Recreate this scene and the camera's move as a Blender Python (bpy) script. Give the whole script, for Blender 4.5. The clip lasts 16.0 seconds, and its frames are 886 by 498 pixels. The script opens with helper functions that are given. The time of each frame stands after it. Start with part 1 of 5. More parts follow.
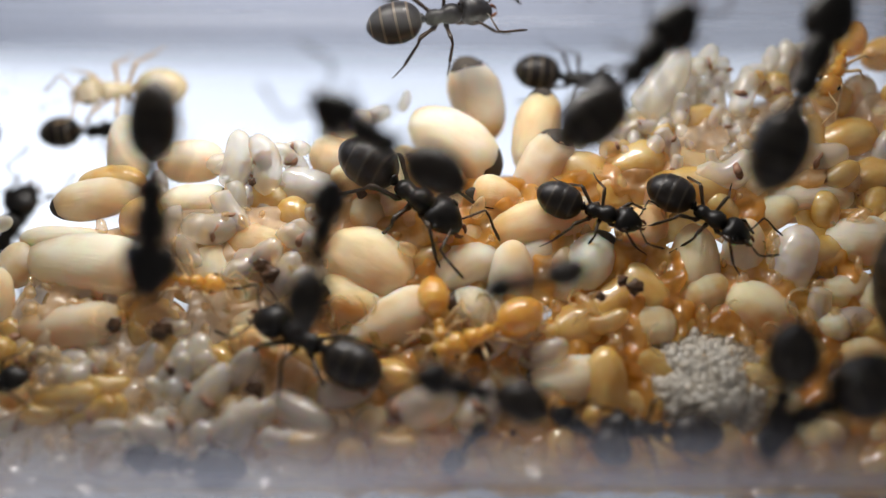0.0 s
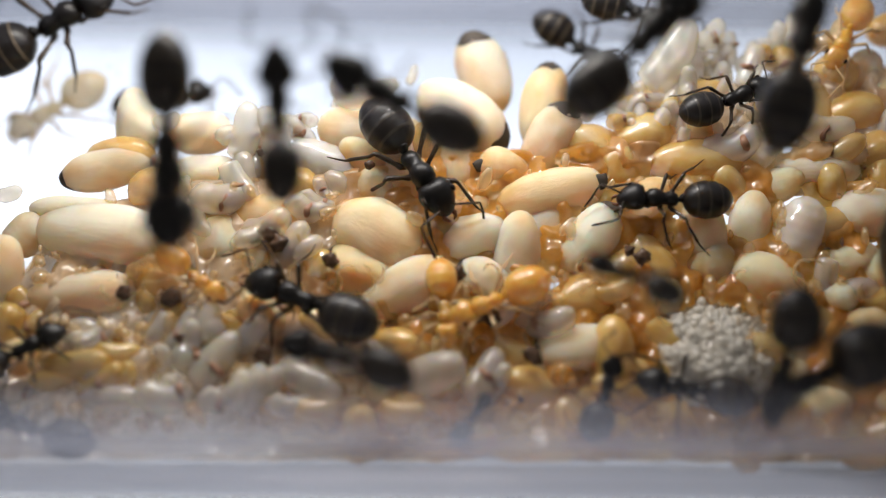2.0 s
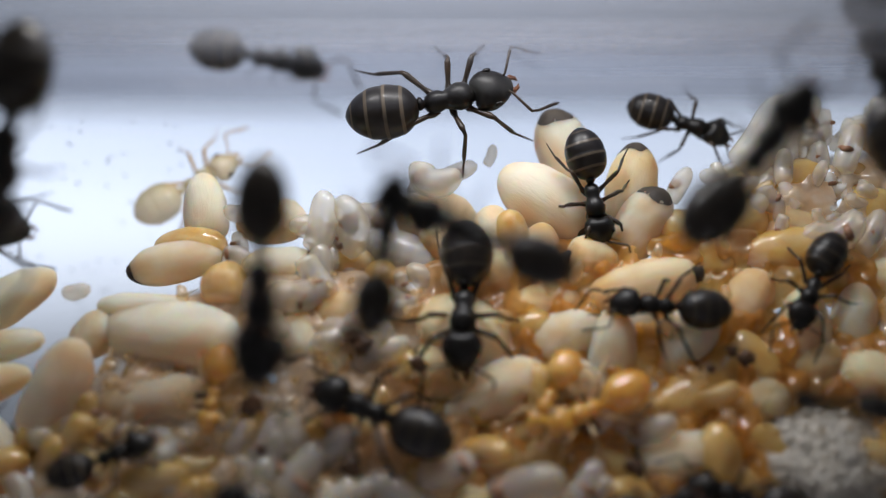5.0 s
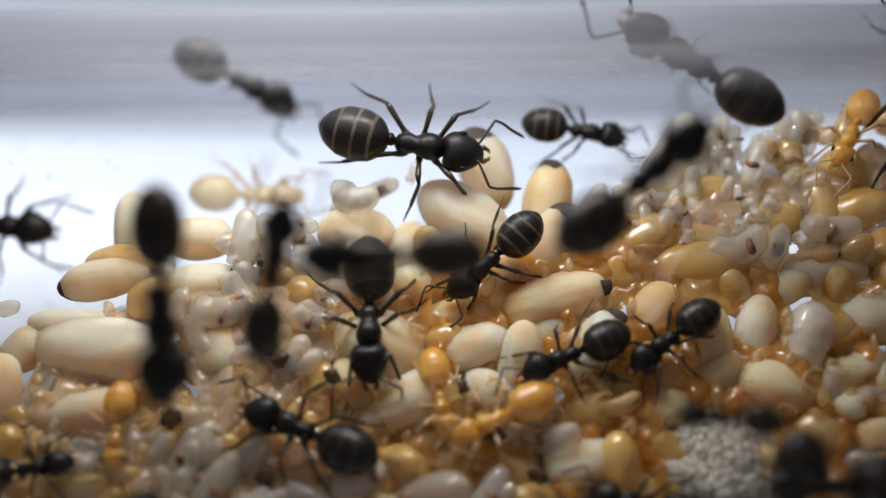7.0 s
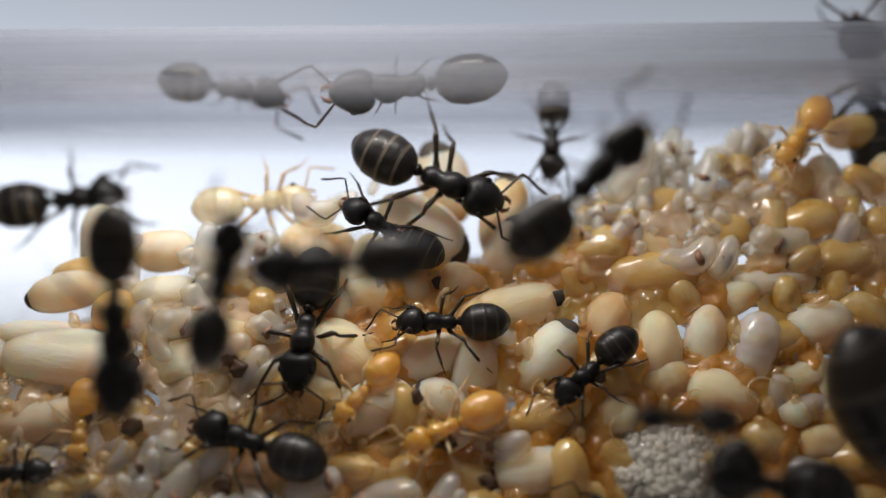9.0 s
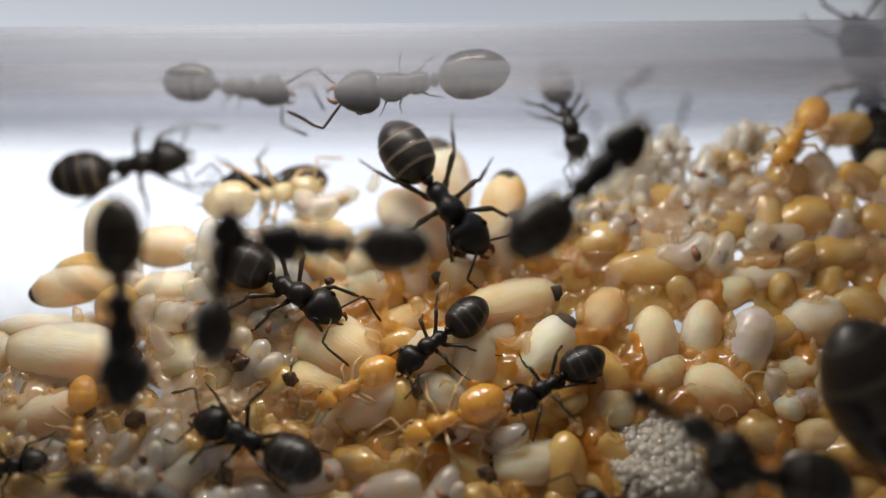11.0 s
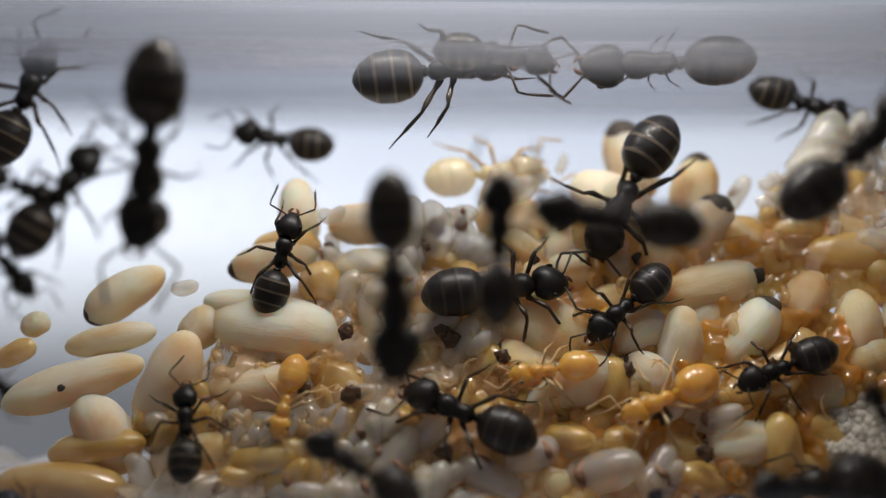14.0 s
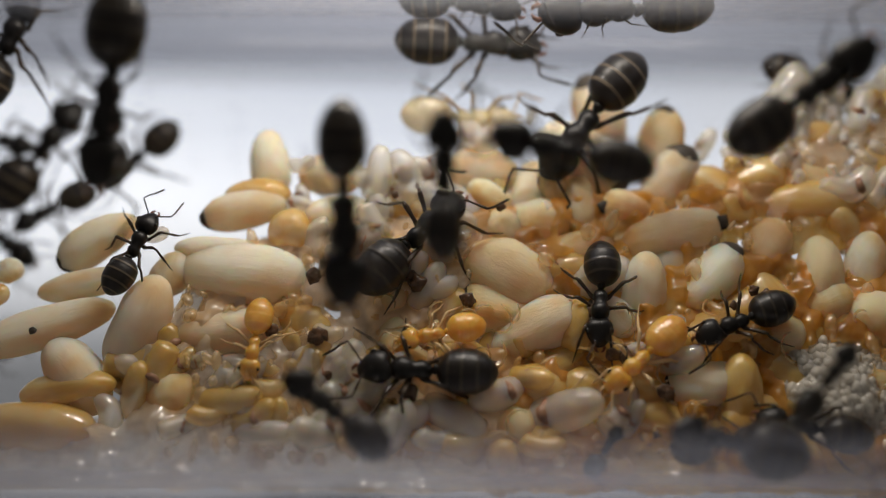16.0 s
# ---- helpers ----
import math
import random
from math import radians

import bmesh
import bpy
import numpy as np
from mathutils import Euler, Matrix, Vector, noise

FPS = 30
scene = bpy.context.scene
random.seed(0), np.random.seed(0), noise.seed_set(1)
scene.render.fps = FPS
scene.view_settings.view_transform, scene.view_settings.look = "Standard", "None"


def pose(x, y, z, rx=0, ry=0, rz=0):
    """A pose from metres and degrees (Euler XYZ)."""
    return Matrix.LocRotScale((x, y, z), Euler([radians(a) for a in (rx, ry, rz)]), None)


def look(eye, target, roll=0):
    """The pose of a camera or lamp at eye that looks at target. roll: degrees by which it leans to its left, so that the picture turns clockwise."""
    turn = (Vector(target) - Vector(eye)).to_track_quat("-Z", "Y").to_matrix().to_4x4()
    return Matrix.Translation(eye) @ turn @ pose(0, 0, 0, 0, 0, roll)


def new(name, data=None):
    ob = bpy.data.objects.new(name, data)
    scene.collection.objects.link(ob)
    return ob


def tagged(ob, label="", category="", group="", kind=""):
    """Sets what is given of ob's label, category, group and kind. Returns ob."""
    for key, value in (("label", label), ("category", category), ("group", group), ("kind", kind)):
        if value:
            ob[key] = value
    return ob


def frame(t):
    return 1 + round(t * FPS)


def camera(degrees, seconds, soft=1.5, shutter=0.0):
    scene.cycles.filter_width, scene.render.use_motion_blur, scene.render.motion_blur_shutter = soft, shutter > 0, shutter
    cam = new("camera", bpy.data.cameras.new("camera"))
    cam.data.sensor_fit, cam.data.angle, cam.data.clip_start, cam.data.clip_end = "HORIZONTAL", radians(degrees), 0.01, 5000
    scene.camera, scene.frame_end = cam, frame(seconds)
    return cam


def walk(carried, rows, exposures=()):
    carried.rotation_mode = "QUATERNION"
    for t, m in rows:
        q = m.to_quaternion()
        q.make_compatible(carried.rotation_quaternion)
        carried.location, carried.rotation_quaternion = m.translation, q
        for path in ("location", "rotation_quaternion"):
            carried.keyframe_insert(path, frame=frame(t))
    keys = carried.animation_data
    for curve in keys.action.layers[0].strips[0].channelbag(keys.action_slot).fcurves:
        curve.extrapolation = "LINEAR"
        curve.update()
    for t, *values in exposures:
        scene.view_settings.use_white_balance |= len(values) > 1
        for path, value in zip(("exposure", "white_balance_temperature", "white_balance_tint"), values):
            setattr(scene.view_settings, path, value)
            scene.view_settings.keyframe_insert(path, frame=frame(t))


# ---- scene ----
MM = 0.001
LENS = 46.0


def view(x, y, z, yaw, pitch, roll):
    """A camera pose from millimetres and degrees."""
    return pose(x * MM, y * MM, z * MM, 90 + pitch, roll, yaw)


cam = camera(LENS, 16.0, soft=1.2)
walk(cam, [
    (0, view(2.168, -31.712, -0.458, -0.30, -0.06, -0.17)),
    (0.5, view(1.925, -31.628, -1.083, -0.31, -0.04, -0.29)),
    (1, view(1.895, -31.705, -1.347, -0.30, -0.00, -0.28)),
    (1.5, view(2.130, -31.761, -1.212, -0.28, 0.05, -0.28)),
    (2, view(1.985, -31.817, -1.421, -0.22, 0.06, -0.31)),
    (2.5, view(1.501, -31.819, -1.466, -0.22, 0.08, -0.25)),
    (3, view(0.398, -31.850, -1.004, -0.21, 0.07, -0.29)),
    (5.5, view(-0.520, -30.075, 1.604, -0.05, -0.00, 0.13)),
    (6, view(0.902, -30.785, 1.563, -0.07, -0.03, 0.23)),
    (6.5, view(1.386, -31.315, 1.611, -0.00, -0.04, 0.35)),
    (7, view(2.073, -31.426, 1.933, 0.06, -0.02, 0.40)),
    (7.5, view(2.859, -31.540, 2.394, 0.08, -0.01, 0.41)),
    (8, view(3.002, -31.574, 2.639, 0.11, 0.02, 0.44)),
    (8.5, view(3.307, -31.695, 2.642, 0.14, 0.04, 0.49)),
    (9, view(3.511, -32.228, 2.250, 0.19, 0.06, 0.53)),
    (9.5, view(3.577, -32.204, 2.132, 0.20, 0.07, 0.53)),
    (12, view(3.293, -32.843, 2.105, 0.10, -0.02, 0.37)),
    (12.5, view(1.550, -32.577, 2.025, 0.10, -0.04, 0.22)),
    (13, view(-1.032, -32.581, 1.818, 0.07, -0.06, -0.04)),
    (13.5, view(-2.550, -32.716, 1.537, 0.08, -0.06, -0.25)),
    (14, view(-2.969, -32.743, 1.521, 0.10, -0.04, -0.37)),
    (14.5, view(-3.168, -32.705, 1.251, 0.14, -0.03, -0.45)),
    (15, view(-2.971, -32.604, 0.970, 0.15, 0.02, -0.41)),
    (15.5, view(-2.459, -32.764, 0.532, 0.18, 0.05, -0.38)),
    (16, view(-1.859, -33.209, -0.223, 0.20, 0.07, -0.35)),
], exposures=[
    (0, 0.03, 6300, 10), (1.0, 0.05, 6300, 10), (2.0, 0.18, 6300, 10), (2.5, 0.35, 6300, 10), (3.2, 0.28, 6250, 10),
    (5.3, -0.46, 5900, 10), (6, -0.41, 6050, 10), (7, -0.23, 6200, 10), (8, -0.30, 6300, 10), (8.5, -0.34, 6300, 10),
    (9.5, -0.16, 6450, 10), (12, -0.10, 6700, 10), (13, -0.13, 6500, 10), (14, -0.38, 6350, 10), (15.5, -0.38, 6600, 10), (16, -0.43, 6750, 10)])
cam.data.dof.use_dof = True
cam.data.dof.focus_distance = 32.1 * MM
cam.data.dof.aperture_fstop = 22.0

# ---- light: a glowing backdrop sheet behind the tube, the small strip lamp over the tube, the dim room ----
world = bpy.data.worlds.new("room_daylight")
scene.world = world
world.use_nodes = True
bg = world.node_tree.nodes["Background"]
bg.inputs[0].default_value = (1.0, 0.95, 0.89, 1)
bg.inputs[1].default_value = 0.12

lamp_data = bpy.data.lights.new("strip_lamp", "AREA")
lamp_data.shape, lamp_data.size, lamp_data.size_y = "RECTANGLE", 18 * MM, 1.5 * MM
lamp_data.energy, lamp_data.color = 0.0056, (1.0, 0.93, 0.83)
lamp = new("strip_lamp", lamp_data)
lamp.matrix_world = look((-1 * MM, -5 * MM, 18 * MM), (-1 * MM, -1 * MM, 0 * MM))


# ---- materials ----
def nodes_of(name):
    m = bpy.data.materials.new(name)
    m.use_nodes = True
    return m, m.node_tree.nodes, m.node_tree.links, m.node_tree.nodes["Principled BSDF"]


def ramp(nodes, links, source, stops):
    r = nodes.new("ShaderNodeValToRGB")
    e = r.color_ramp.elements
    while len(e) < len(stops):
        e.new(0.5)
    for el, (p, c) in zip(e, stops):
        el.position, el.color = p, (*c, 1)
    links.new(source, r.inputs[0])
    return r.outputs[0]


def noise_of(nodes, links, scale, detail=4, rough=0.6, stretch=(1, 1, 1)):
    tc = nodes.new("ShaderNodeTexCoord")
    mp = nodes.new("ShaderNodeMapping")
    mp.inputs["Scale"].default_value = stretch
    n = nodes.new("ShaderNodeTexNoise")
    n.inputs["Scale"].default_value, n.inputs["Detail"].default_value, n.inputs["Roughness"].default_value = scale, detail, rough
    links.new(tc.outputs["Object"], mp.inputs[0])
    links.new(mp.outputs[0], n.inputs[0])
    return n.outputs["Fac"]


def bumped(nodes, links, bsdf, height, strength, distance):
    b = nodes.new("ShaderNodeBump")
    b.inputs["Strength"].default_value, b.inputs["Distance"].default_value = strength, distance
    links.new(height, b.inputs["Height"])
    links.new(b.outputs[0], bsdf.inputs["Normal"])


def tinted(nodes, links, colour, lo, hi):
    """The colour, lighter or darker from object to object."""
    info = nodes.new("ShaderNodeObjectInfo")
    mr = nodes.new("ShaderNodeMapRange")
    mr.inputs[3].default_value, mr.inputs[4].default_value = lo, hi
    links.new(info.outputs["Random"], mr.inputs[0])
    hsv = nodes.new("ShaderNodeHueSaturation")
    links.new(mr.outputs[0], hsv.inputs["Value"])
    links.new(colour, hsv.inputs["Color"])
    return hsv.outputs[0]


def lit_through(m, n, l, b, colour, passing, clear, gloss, rough):
    """Makes a skin let light through from behind; clear is the share seen straight through, gloss the wet shine on top."""
    thru = n.new("ShaderNodeBsdfTranslucent")
    l.new(colour, thru.inputs[0])
    body = n.new("ShaderNodeMixShader")
    body.inputs[0].default_value = passing
    l.new(b.outputs[0], body.inputs[1])
    l.new(thru.outputs[0], body.inputs[2])
    last = body
    if clear:
        glassy, see = n.new("ShaderNodeMixShader"), n.new("ShaderNodeBsdfTransparent")
        see.inputs[0].default_value = (0.98, 0.94, 0.87, 1)
        glassy.inputs[0].default_value = clear
        l.new(body.outputs[0], glassy.inputs[1])
        l.new(see.outputs[0], glassy.inputs[2])
        last = glassy
    if gloss:
        wet, shine, facing, power, mul = (n.new("ShaderNode" + k) for k in ("MixShader", "BsdfGlossy", "LayerWeight", "Math", "Math"))
        shine.inputs["Roughness"].default_value = rough
        facing.inputs[0].default_value = 0.5
        power.operation, mul.operation = "POWER", "MULTIPLY_ADD"
        power.inputs[1].default_value = 4.0
        mul.inputs[1].default_value, mul.inputs[2].default_value = 0.28 * gloss, 0.045 * gloss
        if b.inputs["Normal"].links:
            bump = b.inputs["Normal"].links[0].from_socket
            l.new(bump, shine.inputs["Normal"])
        l.new(facing.outputs["Facing"], power.inputs[0])
        l.new(power.outputs[0], mul.inputs[0])
        l.new(mul.outputs[0], wet.inputs[0])
        l.new(last.outputs[0], wet.inputs[1])
        l.new(shine.outputs[0], wet.inputs[2])
        last = wet
    l.new(last.outputs[0], n["Material Output"].inputs[0])


def silk(name, dark, light, passing):
    """Spun cocoon silk: matt, fibrous, lets light through."""
    m, n, l, b = nodes_of(name)
    f = noise_of(n, l, 480, 3, 0.5, (1.7, 1, 1))
    col = tinted(n, l, ramp(n, l, f, [(0.36, dark), (0.60, light)]), 0.9, 1.06)
    l.new(col, b.inputs["Base Color"])
    b.inputs["Roughness"].default_value = 0.55
    b.inputs["Subsurface Weight"].default_value = 1.0
    b.inputs["Subsurface Radius"].default_value = (1.0, 0.7, 0.45)
    b.inputs["Subsurface Scale"].default_value = 1.25 * MM
    b.inputs["Specular IOR Level"].default_value = 0.35
    bumped(n, l, b, noise_of(n, l, 3000, 6, 0.75, (0.7, 1.6, 1.6)), 0.75, 0.08 * MM)
    lit_through(m, n, l, b, col, passing, 0.0, 0.25, 0.3)
    return m


def flesh(name, stops, reach, grain=1100, passing=0.5, clear=0.0, gloss=1.0, milky=None):
    """Moist, milky skin that lets light through, mottled by what lies under it, with a wet gloss."""
    m, n, l, b = nodes_of(name)
    f = noise_of(n, l, grain, 5, 0.55)
    col = tinted(n, l, ramp(n, l, f, stops), 0.88, 1.06)
    if milky:
        # young brood lies at the one end and on the high crest, older brood between
        tc, sep, mr, mix = (n.new("ShaderNode" + k) for k in ("TexCoord", "SeparateXYZ", "MapRange", "Mix"))
        mix.data_type = "RGBA"
        l.new(tc.outputs["Object"], sep.inputs[0])
        l.new(sep.outputs[0], mr.inputs[0])
        mr.inputs[1].default_value, mr.inputs[2].default_value = -3.5 * MM, 2 * MM
        high, past, both, left = (n.new("ShaderNode" + k) for k in ("MapRange", "MapRange", "Math", "Math"))
        l.new(sep.outputs[2], high.inputs[0])
        high.inputs[1].default_value, high.inputs[2].default_value = 1.0 * MM, 2.6 * MM
        l.new(sep.outputs[0], past.inputs[0])
        past.inputs[1].default_value, past.inputs[2].default_value = 6.5 * MM, 8.5 * MM
        both.operation, left.operation = "MULTIPLY", "SUBTRACT"
        l.new(high.outputs[0], both.inputs[0])
        l.new(past.outputs[0], both.inputs[1])
        l.new(mr.outputs[0], left.inputs[0])
        l.new(both.outputs[0], left.inputs[1])
        l.new(left.outputs[0], mix.inputs["Factor"])
        l.new(ramp(n, l, f, milky), mix.inputs[6])
        l.new(col, mix.inputs[7])
        col = mix.outputs[2]
    l.new(col, b.inputs["Base Color"])
    b.inputs["Roughness"].default_value = 0.4
    b.inputs["Subsurface Weight"].default_value = 0.7 if reach else 0.0
    b.inputs["Subsurface Radius"].default_value = (1.0, 0.8, 0.5)
    b.inputs["Subsurface Scale"].default_value = reach * MM
    bumped(n, l, b, noise_of(n, l, 1600, 3, 0.5), 0.4, 0.09 * MM)
    lit_through(m, n, l, b, col, passing, clear, gloss, 0.11)
    return m


def chitin(name, dark, light, rough, coat=0.0, passing=0.0):
    """Insect cuticle, with fine punctures and lying hairs; thin cuticle lets some brown light through."""
    m, n, l, b = nodes_of(name)
    f = noise_of(n, l, 1500, 4, 0.6)
    col = ramp(n, l, f, [(0.3, dark), (0.72, light)])
    l.new(col, b.inputs["Base Color"])
    b.inputs["Roughness"].default_value = rough
    b.inputs["Coat Weight"].default_value = coat
    b.inputs["Coat Roughness"].default_value = 0.1
    b.inputs["Specular IOR Level"].default_value = 0.28
    bumped(n, l, b, noise_of(n, l, 9000, 3, 0.7, (0.3, 1, 1)), 0.25, 0.02 * MM)
    if passing:
        brown = n.new("ShaderNodeRGB")
        brown.outputs[0].default_value = (0.42, 0.27, 0.15, 1)
        lit_through(m, n, l, b, brown.outputs[0], passing, 0.0, 0.0, 0.1)
    return m


SILK = silk("cocoon_silk", (0.82, 0.59, 0.34), (0.92, 0.81, 0.64), 0.15)
# honey tone: some staining, plus the pile's shade put into the colour
SILK_HONEY = silk("honey_silk", (0.77, 0.47, 0.19), (0.89, 0.70, 0.44), 0.15)
SILK_AMBER = flesh("amber_pupa_skin", [(0.3, (0.74, 0.40, 0.07)), (0.5, (0.83, 0.53, 0.15)), (0.72, (0.90, 0.68, 0.33))], 0.8, 800, 0.15, 0.3, 1.6)
# amber puts the light filtered through the deep pile into the colour
BED = flesh("packed_brood", [(0.3, (0.76, 0.43, 0.07)), (0.48, (0.88, 0.57, 0.15)), (0.7, (0.95, 0.72, 0.30))], 0.0, 900, 0.85, 0.0, 1.6, milky=[(0.3, (0.90, 0.70, 0.46)), (0.42, (0.96, 0.84, 0.66)), (0.65, (0.98, 0.93, 0.84))])
PALE = flesh("pale_pupa_skin", [(0.3, (0.84, 0.82, 0.76)), (0.7, (0.94, 0.92, 0.88))], 0.6, 1100, 0.15, 0.4, 1.6)
LARVA = flesh("larva_skin", [(0.3, (0.93, 0.79, 0.58)), (0.42, (0.96, 0.88, 0.74)), (0.62, (0.98, 0.94, 0.86))], 0.7, 1100, 0.2, 0.62, 1.5)
LARVA_AMBER = flesh("amber_larva_skin", [(0.3, (0.82, 0.46, 0.08)), (0.5, (0.90, 0.60, 0.18)), (0.7, (0.95, 0.74, 0.38))], 0.5, 1100, 0.2, 0.5, 1.5)
EGG = flesh("egg_shell", [(0.3, (0.93, 0.88, 0.78)), (0.6, (0.98, 0.96, 0.91))], 0.0, 500, 0.6, 0.25, 1.6)
JELLY = flesh("clear_jelly", [(0.3, (0.82, 0.48, 0.11)), (0.5, (0.91, 0.66, 0.28)), (0.68, (0.96, 0.86, 0.64))], 0.0, 260, 0.5, 0.66, 2.2)
CALLOW = flesh("callow_cuticle", [(0.3, (0.82, 0.36, 0.03)), (0.5, (0.90, 0.48, 0.07)), (0.7, (0.95, 0.62, 0.18))], 0.5, 900, 0.15, 0.3, 1.6)
STRAW = flesh("straw_cuticle", [(0.3, (0.86, 0.68, 0.36)), (0.5, (0.92, 0.77, 0.48)), (0.7, (0.96, 0.86, 0.62))], 0.5, 900, 0.15, 0.4, 1.4)
GUT = chitin("gut_contents", (0.20, 0.10, 0.055), (0.34, 0.19, 0.12), 0.4)
CRUST = chitin("brown_crust", (0.03, 0.018, 0.010), (0.14, 0.07, 0.035), 0.35, 0.3)
FLECK = chitin("grey_dirt", (0.45, 0.47, 0.52), (0.6, 0.62, 0.68), 0.7)
SPOT = chitin("meconium", (0.035, 0.028, 0.022), (0.075, 0.06, 0.045), 0.6)
BLACK = chitin("black_cuticle", (0.003, 0.0024, 0.002), (0.010, 0.0075, 0.0055), 0.4, 0.15)
GASTER = chitin("gaster_cuticle", (0.004, 0.003, 0.0025), (0.014, 0.010, 0.007), 0.4, 0.35, 0.06)
BAND = chitin("gaster_membrane", (0.07, 0.055, 0.038), (0.16, 0.125, 0.085), 0.45, 0.3, 0.25)
RIM = chitin("gaster_rim", (0.020, 0.016, 0.012), (0.05, 0.04, 0.028), 0.35, 0.5, 0.12)
LEG = chitin("leg_cuticle", (0.012, 0.008, 0.005), (0.055, 0.034, 0.018), 0.3, 0.3)
CALLOW_LEG = chitin("callow_leg", (0.70, 0.46, 0.20), (0.84, 0.64, 0.36), 0.35, 0.3, 0.3)
EYE = chitin("compound_eye", (0.01, 0.009, 0.008), (0.03, 0.025, 0.02), 0.25)
RUST = chitin("mandible_cuticle", (0.10, 0.035, 0.015), (0.2, 0.08, 0.035), 0.35)


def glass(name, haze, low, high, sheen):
    """Tube glass: clear with a faint gloss; a grey veil painted on it between the heights low and high, in streaks
    along the tube, stands in for reflected and refracted light.
    """
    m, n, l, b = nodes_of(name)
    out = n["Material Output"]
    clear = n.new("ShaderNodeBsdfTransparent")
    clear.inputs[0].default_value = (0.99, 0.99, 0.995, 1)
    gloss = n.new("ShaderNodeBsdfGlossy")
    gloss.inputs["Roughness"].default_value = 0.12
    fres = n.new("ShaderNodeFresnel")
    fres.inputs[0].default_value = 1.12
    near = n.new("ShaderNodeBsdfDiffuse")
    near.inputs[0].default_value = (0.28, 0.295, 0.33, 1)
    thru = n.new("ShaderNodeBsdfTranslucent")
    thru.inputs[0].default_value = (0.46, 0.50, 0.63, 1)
    veil = n.new("ShaderNodeMixShader")
    l.new(near.outputs[0], veil.inputs[1])
    l.new(thru.outputs[0], veil.inputs[2])
    veil.inputs[0].default_value = 0.6
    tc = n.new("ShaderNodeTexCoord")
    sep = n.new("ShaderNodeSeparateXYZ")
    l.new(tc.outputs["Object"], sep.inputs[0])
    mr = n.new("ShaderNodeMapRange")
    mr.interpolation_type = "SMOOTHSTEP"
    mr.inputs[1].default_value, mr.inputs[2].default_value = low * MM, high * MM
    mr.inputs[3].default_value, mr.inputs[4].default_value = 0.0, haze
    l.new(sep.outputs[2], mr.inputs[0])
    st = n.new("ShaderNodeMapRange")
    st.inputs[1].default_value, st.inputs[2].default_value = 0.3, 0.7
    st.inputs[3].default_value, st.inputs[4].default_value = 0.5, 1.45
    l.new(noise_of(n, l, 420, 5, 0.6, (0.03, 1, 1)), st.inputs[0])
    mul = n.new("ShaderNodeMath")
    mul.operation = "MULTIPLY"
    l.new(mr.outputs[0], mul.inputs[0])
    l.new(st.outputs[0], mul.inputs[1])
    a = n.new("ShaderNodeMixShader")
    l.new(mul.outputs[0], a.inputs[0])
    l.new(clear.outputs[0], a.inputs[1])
    l.new(veil.outputs[0], a.inputs[2])
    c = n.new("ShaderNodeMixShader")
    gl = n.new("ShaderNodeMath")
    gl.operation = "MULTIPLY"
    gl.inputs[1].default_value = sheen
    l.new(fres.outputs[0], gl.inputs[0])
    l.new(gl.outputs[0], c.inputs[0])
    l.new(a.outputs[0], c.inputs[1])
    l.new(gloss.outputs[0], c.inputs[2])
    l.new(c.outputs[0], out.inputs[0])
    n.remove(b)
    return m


GLASS = glass("tube_glass", 0.03, -9, 9, 0.5)
CLEAR = glass("clear_front_glass", 0.0, -9, 9, 0.3)
# painted grey veil in place of reflections in the steeply curved glass
VEILED_TOP = glass("veiled_upper_glass", 0.46, 5.6, 7.0, 0.15)
VEILED_LOW = glass("veiled_lower_glass", 0.55, -4.2, -6.6, 0.0)


def backlight(name):
    m, n, l, b = nodes_of(name)
    # added glowing sheet; its falloff right, up and down is set in the emission
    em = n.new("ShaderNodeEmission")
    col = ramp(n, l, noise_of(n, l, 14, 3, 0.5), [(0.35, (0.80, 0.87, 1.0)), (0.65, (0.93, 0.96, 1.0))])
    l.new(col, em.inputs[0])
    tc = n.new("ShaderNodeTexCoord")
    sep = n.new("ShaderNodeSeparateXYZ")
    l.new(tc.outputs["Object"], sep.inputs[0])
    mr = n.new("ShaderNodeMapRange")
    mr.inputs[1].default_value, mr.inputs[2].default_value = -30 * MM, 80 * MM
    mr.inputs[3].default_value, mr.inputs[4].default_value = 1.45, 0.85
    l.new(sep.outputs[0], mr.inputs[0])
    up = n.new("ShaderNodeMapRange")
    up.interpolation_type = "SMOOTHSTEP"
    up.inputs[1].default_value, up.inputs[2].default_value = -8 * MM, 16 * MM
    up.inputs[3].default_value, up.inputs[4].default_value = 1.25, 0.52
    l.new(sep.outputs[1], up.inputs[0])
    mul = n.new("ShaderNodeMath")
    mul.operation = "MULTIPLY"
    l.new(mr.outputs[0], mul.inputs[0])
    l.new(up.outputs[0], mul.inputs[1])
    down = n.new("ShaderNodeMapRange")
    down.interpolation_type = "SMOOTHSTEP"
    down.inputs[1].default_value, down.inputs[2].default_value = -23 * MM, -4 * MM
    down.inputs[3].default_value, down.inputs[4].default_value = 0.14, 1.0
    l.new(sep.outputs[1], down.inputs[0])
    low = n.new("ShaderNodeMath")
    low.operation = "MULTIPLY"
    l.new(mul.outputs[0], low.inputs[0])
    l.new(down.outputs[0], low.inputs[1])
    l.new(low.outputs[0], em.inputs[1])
    l.new(em.outputs[0], n["Material Output"].inputs[0])
    n.remove(b)
    return m


BACK_GLOW = backlight("bright_glow_sheet")
m_table, tn, tl, tb = nodes_of("grey_table")
